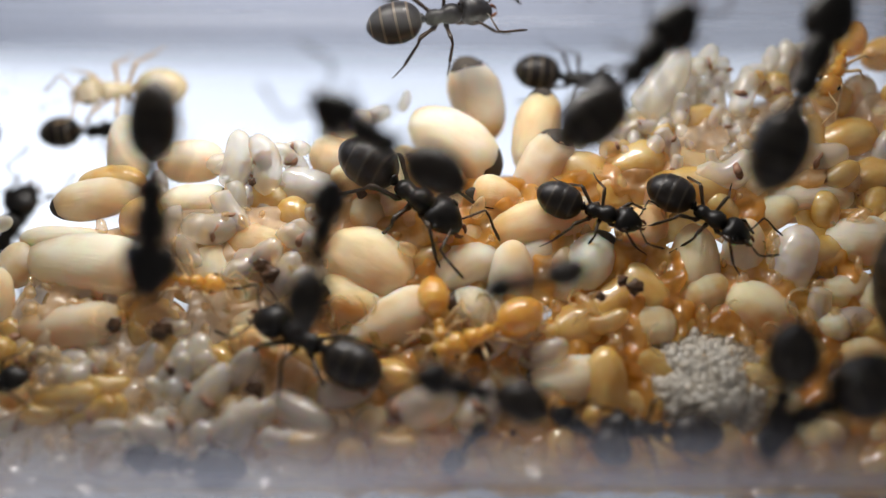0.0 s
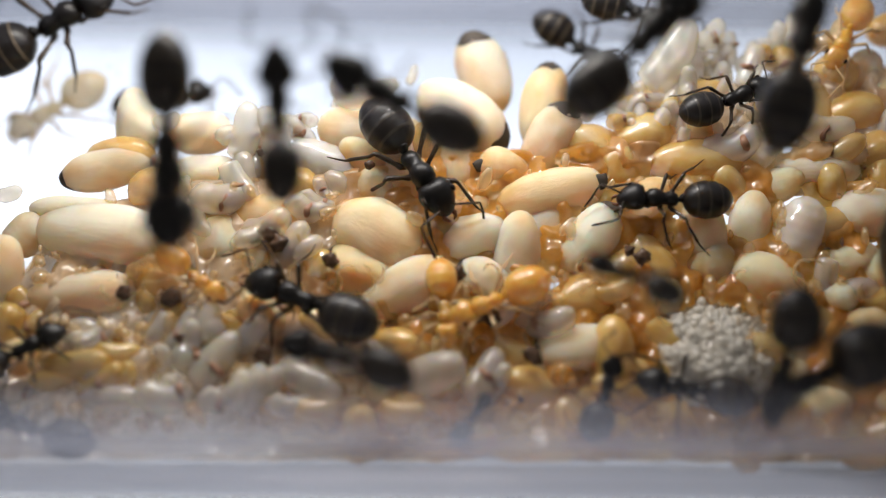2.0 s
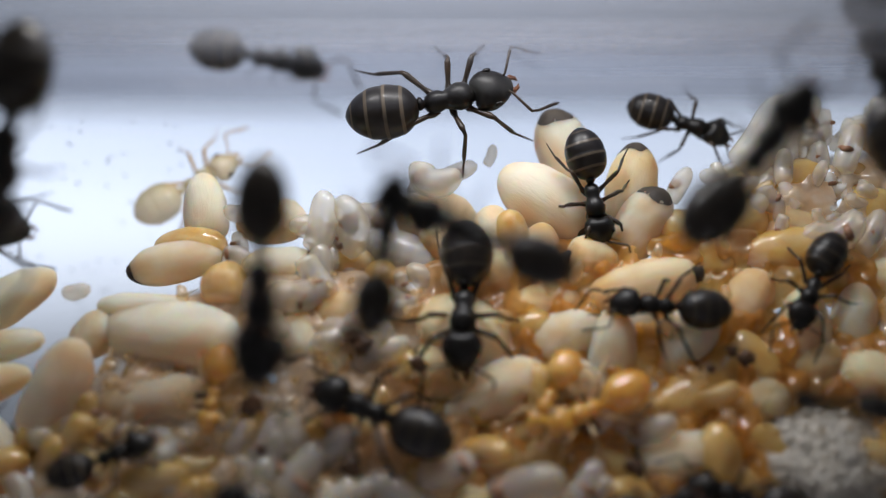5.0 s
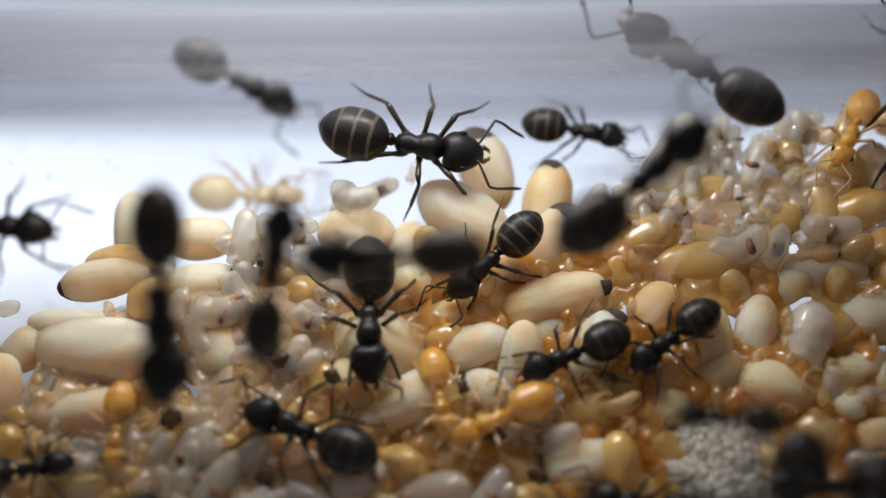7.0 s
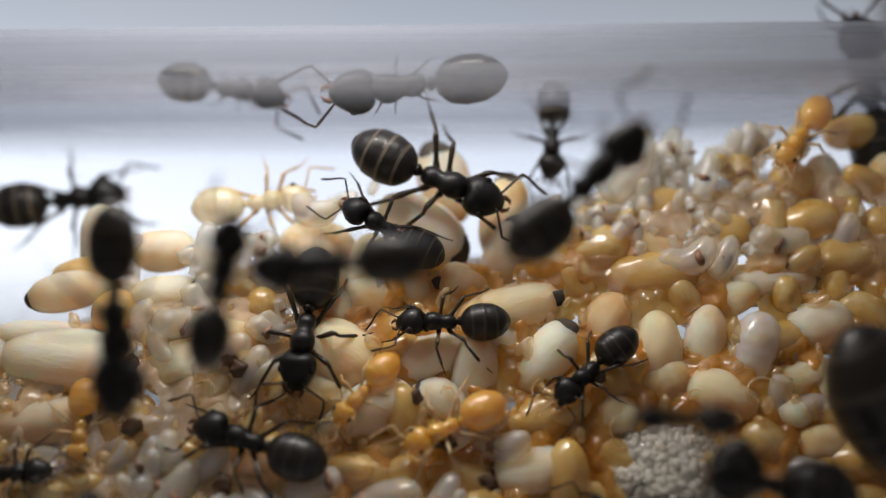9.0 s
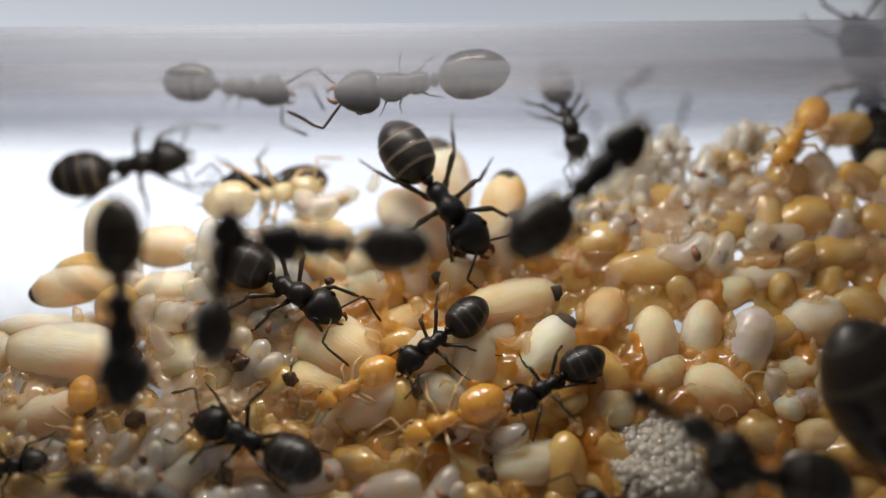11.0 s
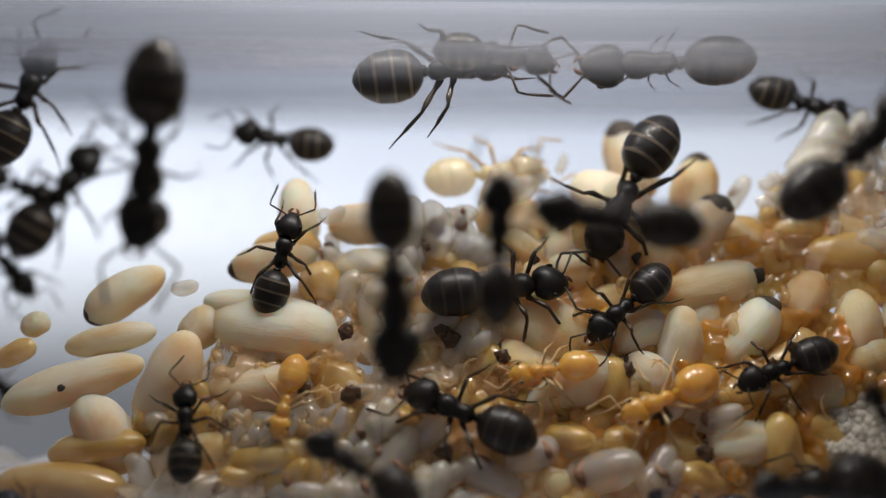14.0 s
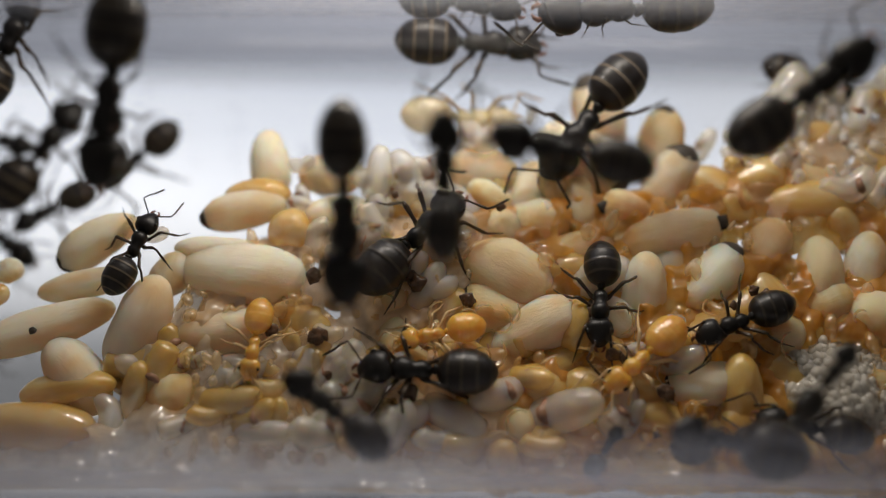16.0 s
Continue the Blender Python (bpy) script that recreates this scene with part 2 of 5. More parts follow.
tl.new(ramp(tn, tl, noise_of(tn, tl, 60, 4), [(0.3, (0.52, 0.52, 0.54)), (0.7, (0.60, 0.60, 0.62))]), tb.inputs["Base Color"])
tb.inputs["Roughness"].default_value = 0.6


# ---- mesh helpers; all lengths in millimetres ----
def mesh_of(name, bm, material, smooth=True):
    bmesh.ops.scale(bm, vec=(MM, MM, MM), verts=bm.verts)
    me = bpy.data.meshes.new(name)
    bm.to_mesh(me)
    bm.free()
    for p in me.polygons:
        p.use_smooth = smooth
    for mat in (material if isinstance(material, tuple) else (material,)):
        me.materials.append(mat)
    return me


def placed(name, me, parent=None, at=(0, 0, 0), turn=(0, 0, 0), size=1.0, label=""):
    ob = new(name, me)
    ob.parent = parent
    ob.location = Vector(at) * MM
    ob.rotation_euler = [radians(a) for a in turn]
    ob.scale = size if isinstance(size, tuple) else (size,) * 3
    if label:
        tagged(ob, label)
    return ob


def lathe(profile, seg=20, squash=1.0):
    """A body of rings about the x axis: rows of (x, radius, drop)."""
    bm = bmesh.new()
    rings = []
    for x, r, dz in profile:
        rings.append([bm.verts.new((x, r * math.cos(2 * math.pi * k / seg), dz + squash * r * math.sin(2 * math.pi * k / seg))) for k in range(seg)])
    for a, b in zip(rings, rings[1:]):
        for k in range(seg):
            bm.faces.new((a[k], a[(k + 1) % seg], b[(k + 1) % seg], b[k]))
    bm.faces.new(rings[0][::-1])
    bm.faces.new(rings[-1])
    bmesh.ops.recalc_face_normals(bm, faces=bm.faces)
    return bm


def egg_profile(length, radius, n=14, taper=0.0, wave=0.0, waves=0):
    rows = []
    for i in range(n + 1):
        u = -1 + 2 * i / n
        u = math.sin(u * math.pi / 2)
        r = radius * (max(1 - abs(u) ** 2.5, 0) ** 0.5) * (1 + taper * u) + 0.004
        if waves:
            r *= 1 + wave * math.sin(waves * math.pi * u)
        rows.append((u * length / 2, r, 0))
    return rows


def tube(bm, points, radii, seg=6):
    """A tapering limb along points."""
    rings = []
    for i, p in enumerate(points):
        d = (Vector(points[min(i + 1, len(points) - 1)]) - Vector(points[max(i - 1, 0)])).normalized()
        u = d.orthogonal().normalized()
        v = d.cross(u)
        if rings:
            u = (last_u - d * last_u.dot(d)).normalized()
            v = d.cross(u)
        last_u = u
        rings.append([bm.verts.new(Vector(p) + (u * math.cos(2 * math.pi * k / seg) + v * math.sin(2 * math.pi * k / seg)) * radii[i]) for k in range(seg)])
    for a, b in zip(rings, rings[1:]):
        for k in range(seg):
            bm.faces.new((a[k], a[(k + 1) % seg], b[(k + 1) % seg], b[k]))
    bm.faces.new(rings[0][::-1])
    bm.faces.new(rings[-1])


# ---- the setting: tube, table, glowing backdrop ----
R_IN, R_OUT = 7.9, 9.0


def tube_wall(name, start, end, material, label):
    """A stretch of the tube's wall; angles from the side that faces the camera, upwards positive."""
    bm = bmesh.new()
    xs = [-40 + 4 * i for i in range(21)]
    n = max(int(abs(end - start) / 3), 3)
    grid = []
    for r in (R_IN, R_OUT):
        grid.append([[bm.verts.new((x, -r * math.cos(radians(start + (end - start) * k / n)), r * math.sin(radians(start + (end - start) * k / n)))) for k in range(n + 1)] for x in xs])
    for g in grid:
        for i in range(len(xs) - 1):
            for k in range(n):
                bm.faces.new((g[i][k], g[i + 1][k], g[i + 1][k + 1], g[i][k + 1]))
    bmesh.ops.recalc_face_normals(bm, faces=bm.faces)
    ob = placed(name, mesh_of(name, bm, material))
    ob.visible_shadow = False
    return tagged(ob, label, "test tube", kind="structure")


tube_wall("wall_back", 146, 298, GLASS, "clear glass back wall of a test tube")
tube_wall("wall_top", 38, 146, VEILED_TOP, "upper tube wall glass with a painted grey reflection veil")
tube_wall("wall_bottom", -62, -30, VEILED_LOW, "lower tube wall glass with a painted grey reflection veil")
tube_wall("wall_front", -30, 38, CLEAR, "clear glass front wall of a test tube")

bm = bmesh.new()
bmesh.ops.create_grid(bm, x_segments=8, y_segments=8, size=100)
table = placed("floor", mesh_of("floor", bm, m_table), at=(0, -90, -9.4))
tagged(table, "light grey table top under the glass tube", "table", kind="structure")
bm = bmesh.new()
bmesh.ops.create_grid(bm, x_segments=4, y_segments=4, size=70)
back = placed("backdrop", mesh_of("backdrop", bm, BACK_GLOW), at=(-28, 60, 10), turn=(90, 0, 0))
tagged(back, "bright white glowing sheet behind the tube", "backdrop", kind="structure")


# ---- brood ----
def uneven(bm, seed, dent):
    """Bends a shell slightly and gives it shallow dents and wrinkles along it."""
    for v in bm.verts:
        u = Vector((v.co.x * 0.8, v.co.y, v.co.z))
        k = 1 + dent * noise.noise(u * 1.3 + Vector((seed * 7.1, 0, 0))) + 0.5 * dent * noise.noise(u * 3.1 + Vector((0, seed * 3.3, 0)))
        k += 0.22 * dent * noise.noise(Vector((v.co.x * 2.0, v.co.y * 7.0, v.co.z * 7.0 + seed)))
        v.co.y *= k
        v.co.z = v.co.z * k + 0.05 * ((seed % 3) - 1) * (1 - v.co.x ** 2)


def shell_mesh(material, seed, dent, rings=22, wave=0.0, waves=0):
    """A spun shell, one end slimmer, and the dark stain that fits its end."""
    taper = 0.05 * (seed % 4)
    bm = lathe(egg_profile(2.0, 1.0, rings, taper, wave, waves), 28)
    uneven(bm, seed, dent)
    return mesh_of("shell", bm, material), cap_mesh(seed, dent, taper)


def cap_mesh(seed, dent, taper):
    """The dark, uneven stain on a cocoon's end, off its middle to one side."""
    bm, rings, seg = bmesh.new(), [], 24
    for i in range(7):
        ring = []
        for k in range(seg):
            a = 2 * math.pi * k / seg
            edge = min(0.78 + 0.1 * math.cos(a - seed) + 0.12 * noise.noise(Vector((math.cos(a) * 1.6, math.sin(a) * 1.6, 4.2 + seed))), 0.985)
            x = edge + (0.9995 - edge) * (i / 6) ** 0.6
            rad = max(1 - x ** 2.5, 0) ** 0.5 * (1 + taper * x) + 0.012
            ring.append(bm.verts.new((x * (1.0 + 0.008 * i), rad * math.cos(a), rad * math.sin(a))))
        rings.append(ring)
    for p, q in zip(rings, rings[1:]):
        for k in range(seg):
            bm.faces.new((p[k], p[(k + 1) % seg], q[(k + 1) % seg], q[k]))
    bm.faces.new(rings[-1])
    bmesh.ops.recalc_face_normals(bm, faces=bm.faces)
    uneven(bm, seed, dent)
    return mesh_of("tip", bm, SPOT)


COCOON_MESHES = [shell_mesh(SILK, i, 0.10) for i in range(8)]
COCOON_HONEYS = [shell_mesh(SILK_HONEY, i + 5, 0.11) for i in range(6)]
COCOON_AMBERS = [shell_mesh(SILK_AMBER, i + 9, 0.13) for i in range(6)]
COCOON_PALES = [shell_mesh(PALE, i + 20, 0.12, 34, 0.014, 7) for i in range(2)]


def blot_mesh(material):
    bm = bmesh.new()
    bmesh.ops.create_icosphere(bm, subdivisions=2, radius=1.0)
    for v in bm.verts:
        v.co *= 1 + 0.35 * noise.noise(v.co * 1.7)
        v.co.z *= 0.35
    return mesh_of("spot", bm, material)


BLOT, GUT_MESH = blot_mesh(SPOT), blot_mesh(GUT)
LABELS = {
    "tip": "cream silk ant cocoon with a black end spot",
    "side": "cream silk ant cocoon with a dark spot near its end",
    "mark": "large cream silk ant cocoon with a dark mark",
    "plain": "cream silk ant cocoon lying in the brood pile",
    "honey": "honey-coloured silk ant cocoon in the shaded brood pile",
    "amber": "amber half-clear ant pupa lying in the brood pile",
    "pale": "white half-clear naked ant pupa",
}


taken = []


def cocoon(x, y, z, length, width, angle, yaw, kind):
    """A cocoon with its dark end at +x of its own axis; angle in the upright plane, yaw into the depth."""
    shaded = kind == "honey" or (kind not in ("amber", "pale") and x > -4 and random.random() < 0.35)
    me, cap = random.choice({"amber": COCOON_AMBERS, "pale": COCOON_PALES}.get(kind, COCOON_HONEYS if shaded else COCOON_MESHES))
    taken.append((x, z, length, width, radians(angle)))
    root = new("cocoon" if kind not in ("amber", "pale") else "pupa")
    root.matrix_basis = Matrix.Translation(Vector((x, y, z)) * MM) @ Matrix.Rotation(radians(-angle), 4, "Y") @ Matrix.Rotation(radians(yaw), 4, "Z") @ Matrix.Rotation(random.uniform(-3, 3), 4, "X")
    tagged(root, LABELS["honey" if shaded and kind == "plain" else kind], "cocoon" if kind not in ("amber", "pale") else "pupa", "brood pile")
    s = (length / 2, width / 2, width / 2)
    placed("shell", me, root, size=s)
    if kind == "tip":
        placed("tip", cap, root, size=s, label="black meconium spot")
    elif kind in ("side", "mark"):
        inv = root.matrix_basis.to_3x3().inverted()
        toward = inv @ Vector((0, -1, 0))
        toward.x = 0
        toward.normalize()
        px = length * (0.43 if kind == "side" else 0.05)
        k = (1 - (2 * px / length) ** 2.5) ** 0.5
        ob = placed("spot", BLOT, root, at=(px, toward.y * width / 2 * k, toward.z * width / 2 * k), size=width * (0.17 if kind == "side" else 0.09), label="dark spot")
        ob.rotation_euler = toward.to_track_quat("Z", "X").to_euler()
    return root


cocoon(-8.70, -0.80, -2.86, 3.52, 1.48, 6, -5, "side")
cocoon(-9.00, 0.34, -0.39, 3.25, 1.11, -7, 1, "side")
cocoon(-8.34, 0.08, -1.03, 4.22, 2.02, -6, -4, "plain")
cocoon(-10.62, 0.15, -1.02, 1.52, 1.25, -136, -1, "tip")
cocoon(-11.44, -0.74, -2.66, 3.52, 1.73, -115, 7, "tip")
cocoon(-13.11, 0.45, -0.00, 2.87, 1.29, -147, -2, "tip")
cocoon(-13.40, -0.15, -1.39, 2.99, 0.95, -168, 5, "plain")
cocoon(-14.33, -0.76, -2.71, 4.43, 1.31, -162, -7, "mark")
cocoon(-13.16, -1.26, -4.15, 2.73, 1.63, -51, -3, "plain")
cocoon(-7.88, 2.21, 2.68, 2.37, 1.36, -84, -8, "plain")
cocoon(-8.54, 1.21, 1.08, 2.93, 1.29, -167, 1, "tip")
cocoon(-5.76, 1.93, 2.29, 2.22, 1.42, 2, 1, "plain")
cocoon(-5.36, 1.01, 0.87, 2.45, 1.31, 3, 2, "tip")
cocoon(-6.94, 0.56, 0.32, 1.42, 1.48, 8, 2, "amber")
cocoon(-8.14, 1.46, 1.55, 2.30, 1.12, 1, -7, "amber")
cocoon(-5.62, 1.03, 0.72, 1.83, 1.17, -2, 5, "plain")
cocoon(-0.71, 1.90, 2.42, 2.56, 1.60, -6, -4, "plain")
cocoon(-1.72, 1.38, 1.31, 2.42, 1.40, -25, 1, "pale")
cocoon(3.44, 3.41, 4.52, 2.93, 1.75, 111, -1, "tip")
cocoon(2.72, 2.28, 2.92, 3.43, 1.95, -35, -5, "tip")
cocoon(5.44, 2.57, 3.19, 3.19, 1.60, 82, 7, "tip")
cocoon(5.50, 1.64, 2.08, 2.72, 1.56, 58, -5, "tip")
cocoon(5.44, 0.60, 0.36, 3.47, 1.61, 14, 7, "side")
cocoon(3.99, 1.13, 1.10, 1.67, 1.39, 169, 1, "side")
cocoon(2.92, 0.06, -1.09, 2.38, 1.58, -156, 6, "tip")
cocoon(4.35, -0.28, -1.55, 2.70, 1.43, -95, 6, "plain")
cocoon(0.88, -0.77, -2.71, 3.53, 1.61, 25, -5, "plain")
cocoon(3.32, -0.60, -2.38, 1.88, 1.38, 148, 8, "tip")
cocoon(2.14, -1.09, -2.55, 1.69, 1.10, -90, 2, "amber")
cocoon(0.14, 0.16, -1.02, 3.08, 2.18, -29, 3, "plain")
cocoon(-0.30, -0.35, -2.15, 2.59, 1.63, 161, 0, "tip")
cocoon(6.53, -0.07, -1.11, 2.77, 1.52, 48, 6, "tip")
cocoon(8.37, 0.41, -0.38, 2.72, 1.43, 64, 7, "plain")
cocoon(10.05, 1.14, 1.32, 3.14, 1.57, -1, -5, "amber")
cocoon(13.76, 1.04, 1.07, 3.04, 1.28, -175, -2, "plain")
cocoon(14.16, 0.60, 0.77, 1.20, 0.95, -74, 7, "amber")
cocoon(12.96, -0.01, -0.86, 2.34, 1.51, -107, 4, "pale")
cocoon(11.56, 0.29, -0.62, 2.22, 1.32, -99, 4, "plain")
cocoon(15.13, 0.45, -0.24, 2.14, 1.67, 5, -5, "plain")
cocoon(11.79, -0.54, -2.31, 2.32, 1.66, -30, 2, "honey")
cocoon(13.83, -0.89, -2.79, 1.12, 0.97, 9, -8, "plain")
cocoon(10.03, 0.12, -1.04, 2.73, 1.53, -89, -3, "plain")
cocoon(5.98, -1.51, -4.30, 2.95, 1.45, -170, 6, "tip")
cocoon(6.95, -1.90, -4.39, 2.30, 1.27, -92, 2, "amber")
cocoon(2.48, 0.61, -0.25, 2.35, 1.30, 6, 4, "plain")
cocoon(14.54, -1.18, -3.63, 1.57, 1.19, 1, -7, "plain")
cocoon(8.45, -0.73, -2.79, 1.70, 1.37, 9, -7, "honey")
cocoon(10.31, 1.73, 2.22, 2.63, 1.30, -21, -4, "plain")
cocoon(8.40, 1.61, 2.17, 2.09, 1.48, 18, -8, "amber")
cocoon(12.62, 1.89, 2.68, 1.72, 1.42, 7, -1, "amber")
cocoon(9.98, 2.99, 4.47, 2.48, 1.61, 58, 0, "pale")
cocoon(8.66, 2.46, 3.40, 1.19, 1.15, 6, 4, "plain")
cocoon(17.33, 3.48, 6.16, 1.84, 1.18, 8, -6, "amber")
cocoon(15.00, 2.55, 4.42, 1.50, 1.33, -16, 5, "amber")
cocoon(15.33, 1.89, 3.07, 2.00, 1.35, 11, -6, "amber")
cocoon(16.14, 1.38, 1.77, 2.21, 1.47, 14, -2, "amber")
cocoon(16.62, 0.69, 0.12, 1.88, 1.40, -22, -5, "amber")
cocoon(16.85, -0.16, -1.70, 1.90, 1.54, 10, -8, "plain")
cocoon(14.40, -0.11, -1.77, 2.06, 1.37, 4, 2, "honey")
cocoon(-14.21, -2.18, -5.58, 3.91, 1.52, -1, 1, "amber")
cocoon(-13.31, -1.61, -4.52, 3.00, 1.01, 9, -2, "amber")
cocoon(-16.35, -0.27, -1.84, 1.45, 0.74, 26, -2, "amber")
cocoon(-15.88, 0.18, -0.97, 0.94, 0.78, 25, -2, "plain")
cocoon(-10.13, -1.44, -4.65, 1.61, 1.52, -161, 7, "honey")
cocoon(-6.26, -0.45, -2.70, 1.95, 1.57, -26, -5, "amber")
cocoon(-4.90, 0.21, -1.26, 1.92, 1.71, 22, -6, "plain")
cocoon(-3.31, 0.59, -0.55, 2.28, 1.80, -18, -5, "plain")
cocoon(0.91, -1.32, -4.39, 2.04, 1.48, -14, -2, "amber")
cocoon(-2.36, -1.47, -4.96, 2.20, 1.48, -26, 3, "plain")
cocoon(-5.04, 0.20, -1.38, 2.18, 1.56, 19, -8, "plain")
cocoon(-3.37, -0.44, -2.89, 1.82, 1.42, 22, 3, "plain")
cocoon(6.28, -0.57, -2.84, 2.14, 1.52, 19, 8, "amber")
cocoon(8.29, -1.10, -3.96, 2.08, 1.33, -28, -4, "amber")
cocoon(10.18, -0.18, -1.81, 1.69, 1.37, 24, -1, "honey")
cocoon(13.06, -1.03, -3.62, 1.95, 1.50, -31, 7, "amber")
cocoon(15.36, -0.30, -2.13, 1.84, 1.53, -21, -7, "honey")
cocoon(3.87, -1.36, -4.45, 2.08, 1.38, -18, -5, "amber")
cocoon(1.14, 1.20, 0.70, 2.21, 1.71, -14, -2, "honey")
cocoon(6.74, 1.68, 1.94, 1.95, 1.52, -21, 3, "amber")
cocoon(10.55, 2.46, 3.61, 1.94, 1.30, 17, 5, "amber")


def pile_top(x):
    """Height of the pile's crest along the tube."""
    pts = [(-22, -4.5), (-16, -3), (-13, -0.5), (-10, 0.4), (-6, 1.6), (-2, 1.8), (2, 2.6), (6, 2.8), (8.5, 3.6), (11, 5.0), (14, 5.6), (24, 6.2)]
    for (a, za), (b, zb) in zip(pts, pts[1:]):
        if a <= x <= b:
            return za + (zb - za) * (x - a) / (b - a)
    return -5


def pile_front(z):
    return 0.3 + 0.45 * z


def in_tube(y, z, margin):
    return math.hypot(y, z) < R_IN - margin


def covered(x, z, grow):
    """Whether a cocoon of the pile's face lies at this place."""
    for cx, cz, length, width, ang in taken:
        dx, dz = x - cx, z - cz
        u, v = dx * math.cos(ang) + dz * math.sin(ang), -dx * math.sin(ang) + dz * math.cos(ang)
        if (u / (length / 2)) ** 2 + (v / (width / 2)) ** 2 < grow:
            return True
    return False


rnd = random.Random(11)
for _ in range(900):
    x, z = rnd.uniform(-4, 20), rnd.uniform(-6.8, 5)
    if z > pile_top(x) - 0.6 or covered(x, z, 1.25) or (7.5 < x < 14 and z > 1.8) or math.hypot(x - 10, z + 4.3) < 1.6:
        continue
    size = rnd.uniform(1.3, 2.6)
    # low down only honey and amber, so the colour darkens the pile's foot
    cocoon(x, pile_front(z) + rnd.uniform(0.15, 0.55), z, size, min(rnd.uniform(1.0, 1.4), 0.8 * size), rnd.uniform(0, 360), rnd.uniform(-30, 30), rnd.choice(["honey", "amber", "amber"] if z < -1 else ["plain", "honey", "amber", "amber"]))


def bed_top(x):
    """Height of the packed brood: under the crest, sinking to a thin litter past the pile's end."""
    k = min(max((x + 11.8) / 2.4, 0), 1)
    k = k * k * (3 - 2 * k)
    return (pile_top(x) - 0.7) * k + (-5.6 + 0.5 * noise.noise(Vector((x * 0.7, 0, 9)))) * (1 - k)


def brood_bed():
    """Packed brood and moist waste inside the pile, too fine to tell apart, with gaps that let the glowing backdrop
    through.
    """
    bm = bmesh.new()
    nx, nz = 480, 140
    front, gaps = [], []
    for i in range(nx + 1):
        x = -20 + 41 * i / nx
        top = bed_top(x)
        col, gap = [], []
        for k in range(nz + 1):
            z = -7.2 + (top + 7.2) * k / nz
            y = pile_front(z) - 0.1 + 0.4 * noise.noise(Vector((x, z, 0)) * 0.8) + 0.4 * noise.noise(Vector((x, z, 3)) * 1.9) + 0.12 * noise.noise(Vector((x, z, 7)) * 4.2)
            if k > nz - 6:
                y += 0.08 * (k - nz + 6) ** 2
            y = min(y, math.sqrt(max(R_IN ** 2 - z ** 2, 0.04)) - 0.4)
            col.append(bm.verts.new((x, y, z)))
            gap.append((z > -2.6 and noise.noise(Vector((x, z, 21)) * 1.25) > 0.36) or math.hypot((x - 10) / 1.8, (z + 4.4) / 1.4) < 1)
        col.append(bm.verts.new((x, math.sqrt(max((R_IN - 0.3) ** 2 - top ** 2, 0.04)), top - 0.4)))
        gap.append(False)
        front.append(col)
        gaps.append(gap)
    for i, (a, c) in enumerate(zip(front, front[1:])):
        for k in range(len(a) - 1):
            if not gaps[i][k]:
                bm.faces.new((a[k], c[k], c[k + 1], a[k + 1]))
    ob = placed("brood_bed", mesh_of("brood_bed", bm, BED))
    tagged(ob, "moist amber mass of packed brood inside the pile", "brood", kind="stuff")


brood_bed()


def larva_mesh(name, bend, material):
    """A curled, ringed grub about 1 long."""
    bm = bmesh.new()
    pts, rad = [], []
    n = 20
    for i in range(n + 1):
        u = i / n
        a = (u - 0.5) * bend
        if bend > 0.01:
            rr = 1 / bend
            p = (rr * math.sin(a), 0, rr * (1 - math.cos(a)))
        else:
            p = (u - 0.5, 0, 0)
        pts.append(p)
        prof = max(1 - abs(2 * u - 0.86) ** 3.0 / 1.5, 0.02) ** 0.5
        rad.append(0.235 * prof * (1 + 0.05 * math.sin(u * 10 * 2 * math.pi)))
    rad[0], rad[-1] = 0.03, 0.03
    tube(bm, pts, rad, 10)
    bmesh.ops.recalc_face_normals(bm, faces=bm.faces)
    return mesh_of(name, bm, material)


LARVA_BODIES = [larva_mesh("body", b, LARVA) for b in (0.0, 0.8, 1.8, 2.8)]
LARVA_AMBERS = [larva_mesh("body", b, LARVA_AMBER) for b in (0.4, 1.4)]


def larva(x, y, z, size, angle, amber=False, gut=True):
    root = new("larva")
    root.matrix_basis = Matrix.Translation(Vector((x, y, z)) * MM) @ Euler((rnd.uniform(-0.8, 0.8), radians(-angle), rnd.uniform(-0.7, 0.7))).to_matrix().to_4x4()
    tagged(root, "moist amber ant larva in the brood pile" if amber else "moist whitish half-clear ant larva with dark gut", "larva", "larvae in the pile")
    placed("body", rnd.choice(LARVA_AMBERS if amber else LARVA_BODIES), root, size=size)
    if gut:
        placed("gut", GUT_MESH, root, at=(rnd.uniform(-0.15, 0.15) * size, -0.12 * size, 0.03 * size), turn=(90, 0, rnd.uniform(0, 90)), size=(size * 0.18, size * 0.15, size * 0.22), label="dark gut showing through the skin")
    return root


def larvae(count, x0, x1, z0, z1, lo, hi, amber):
    for _ in range(count):
        x, z = rnd.uniform(x0, x1), rnd.uniform(z0, z1)
        back = 0.5 if covered(x, z, 1.0) else 0.0
        larva(x, pile_front(z) + rnd.uniform(-0.3, 0.55) + back, z, rnd.uniform(lo, hi), rnd.uniform(0, 360), rnd.random() < amber, rnd.random() < 0.75)


larvae(34, -7, -1.2, -1.8, 1.6, 0.9, 1.8, 0.15)
larvae(45, -11.5, 0.5, -5.4, -2.2, 0.9, 2.0, 0.3)
larvae(10, -2.5, 2.5, 0.2, 2.2, 1.0, 1.7, 0.1)
larvae(48, 0, 9, -5.4, -2.2, 0.9, 1.8, 0.85)
larvae(20, 12, 17, -2, 6.2, 1.1, 1.9, 0.75)
larvae(22, 11, 17, -5.4, -1, 1.0, 1.8, 0.6)
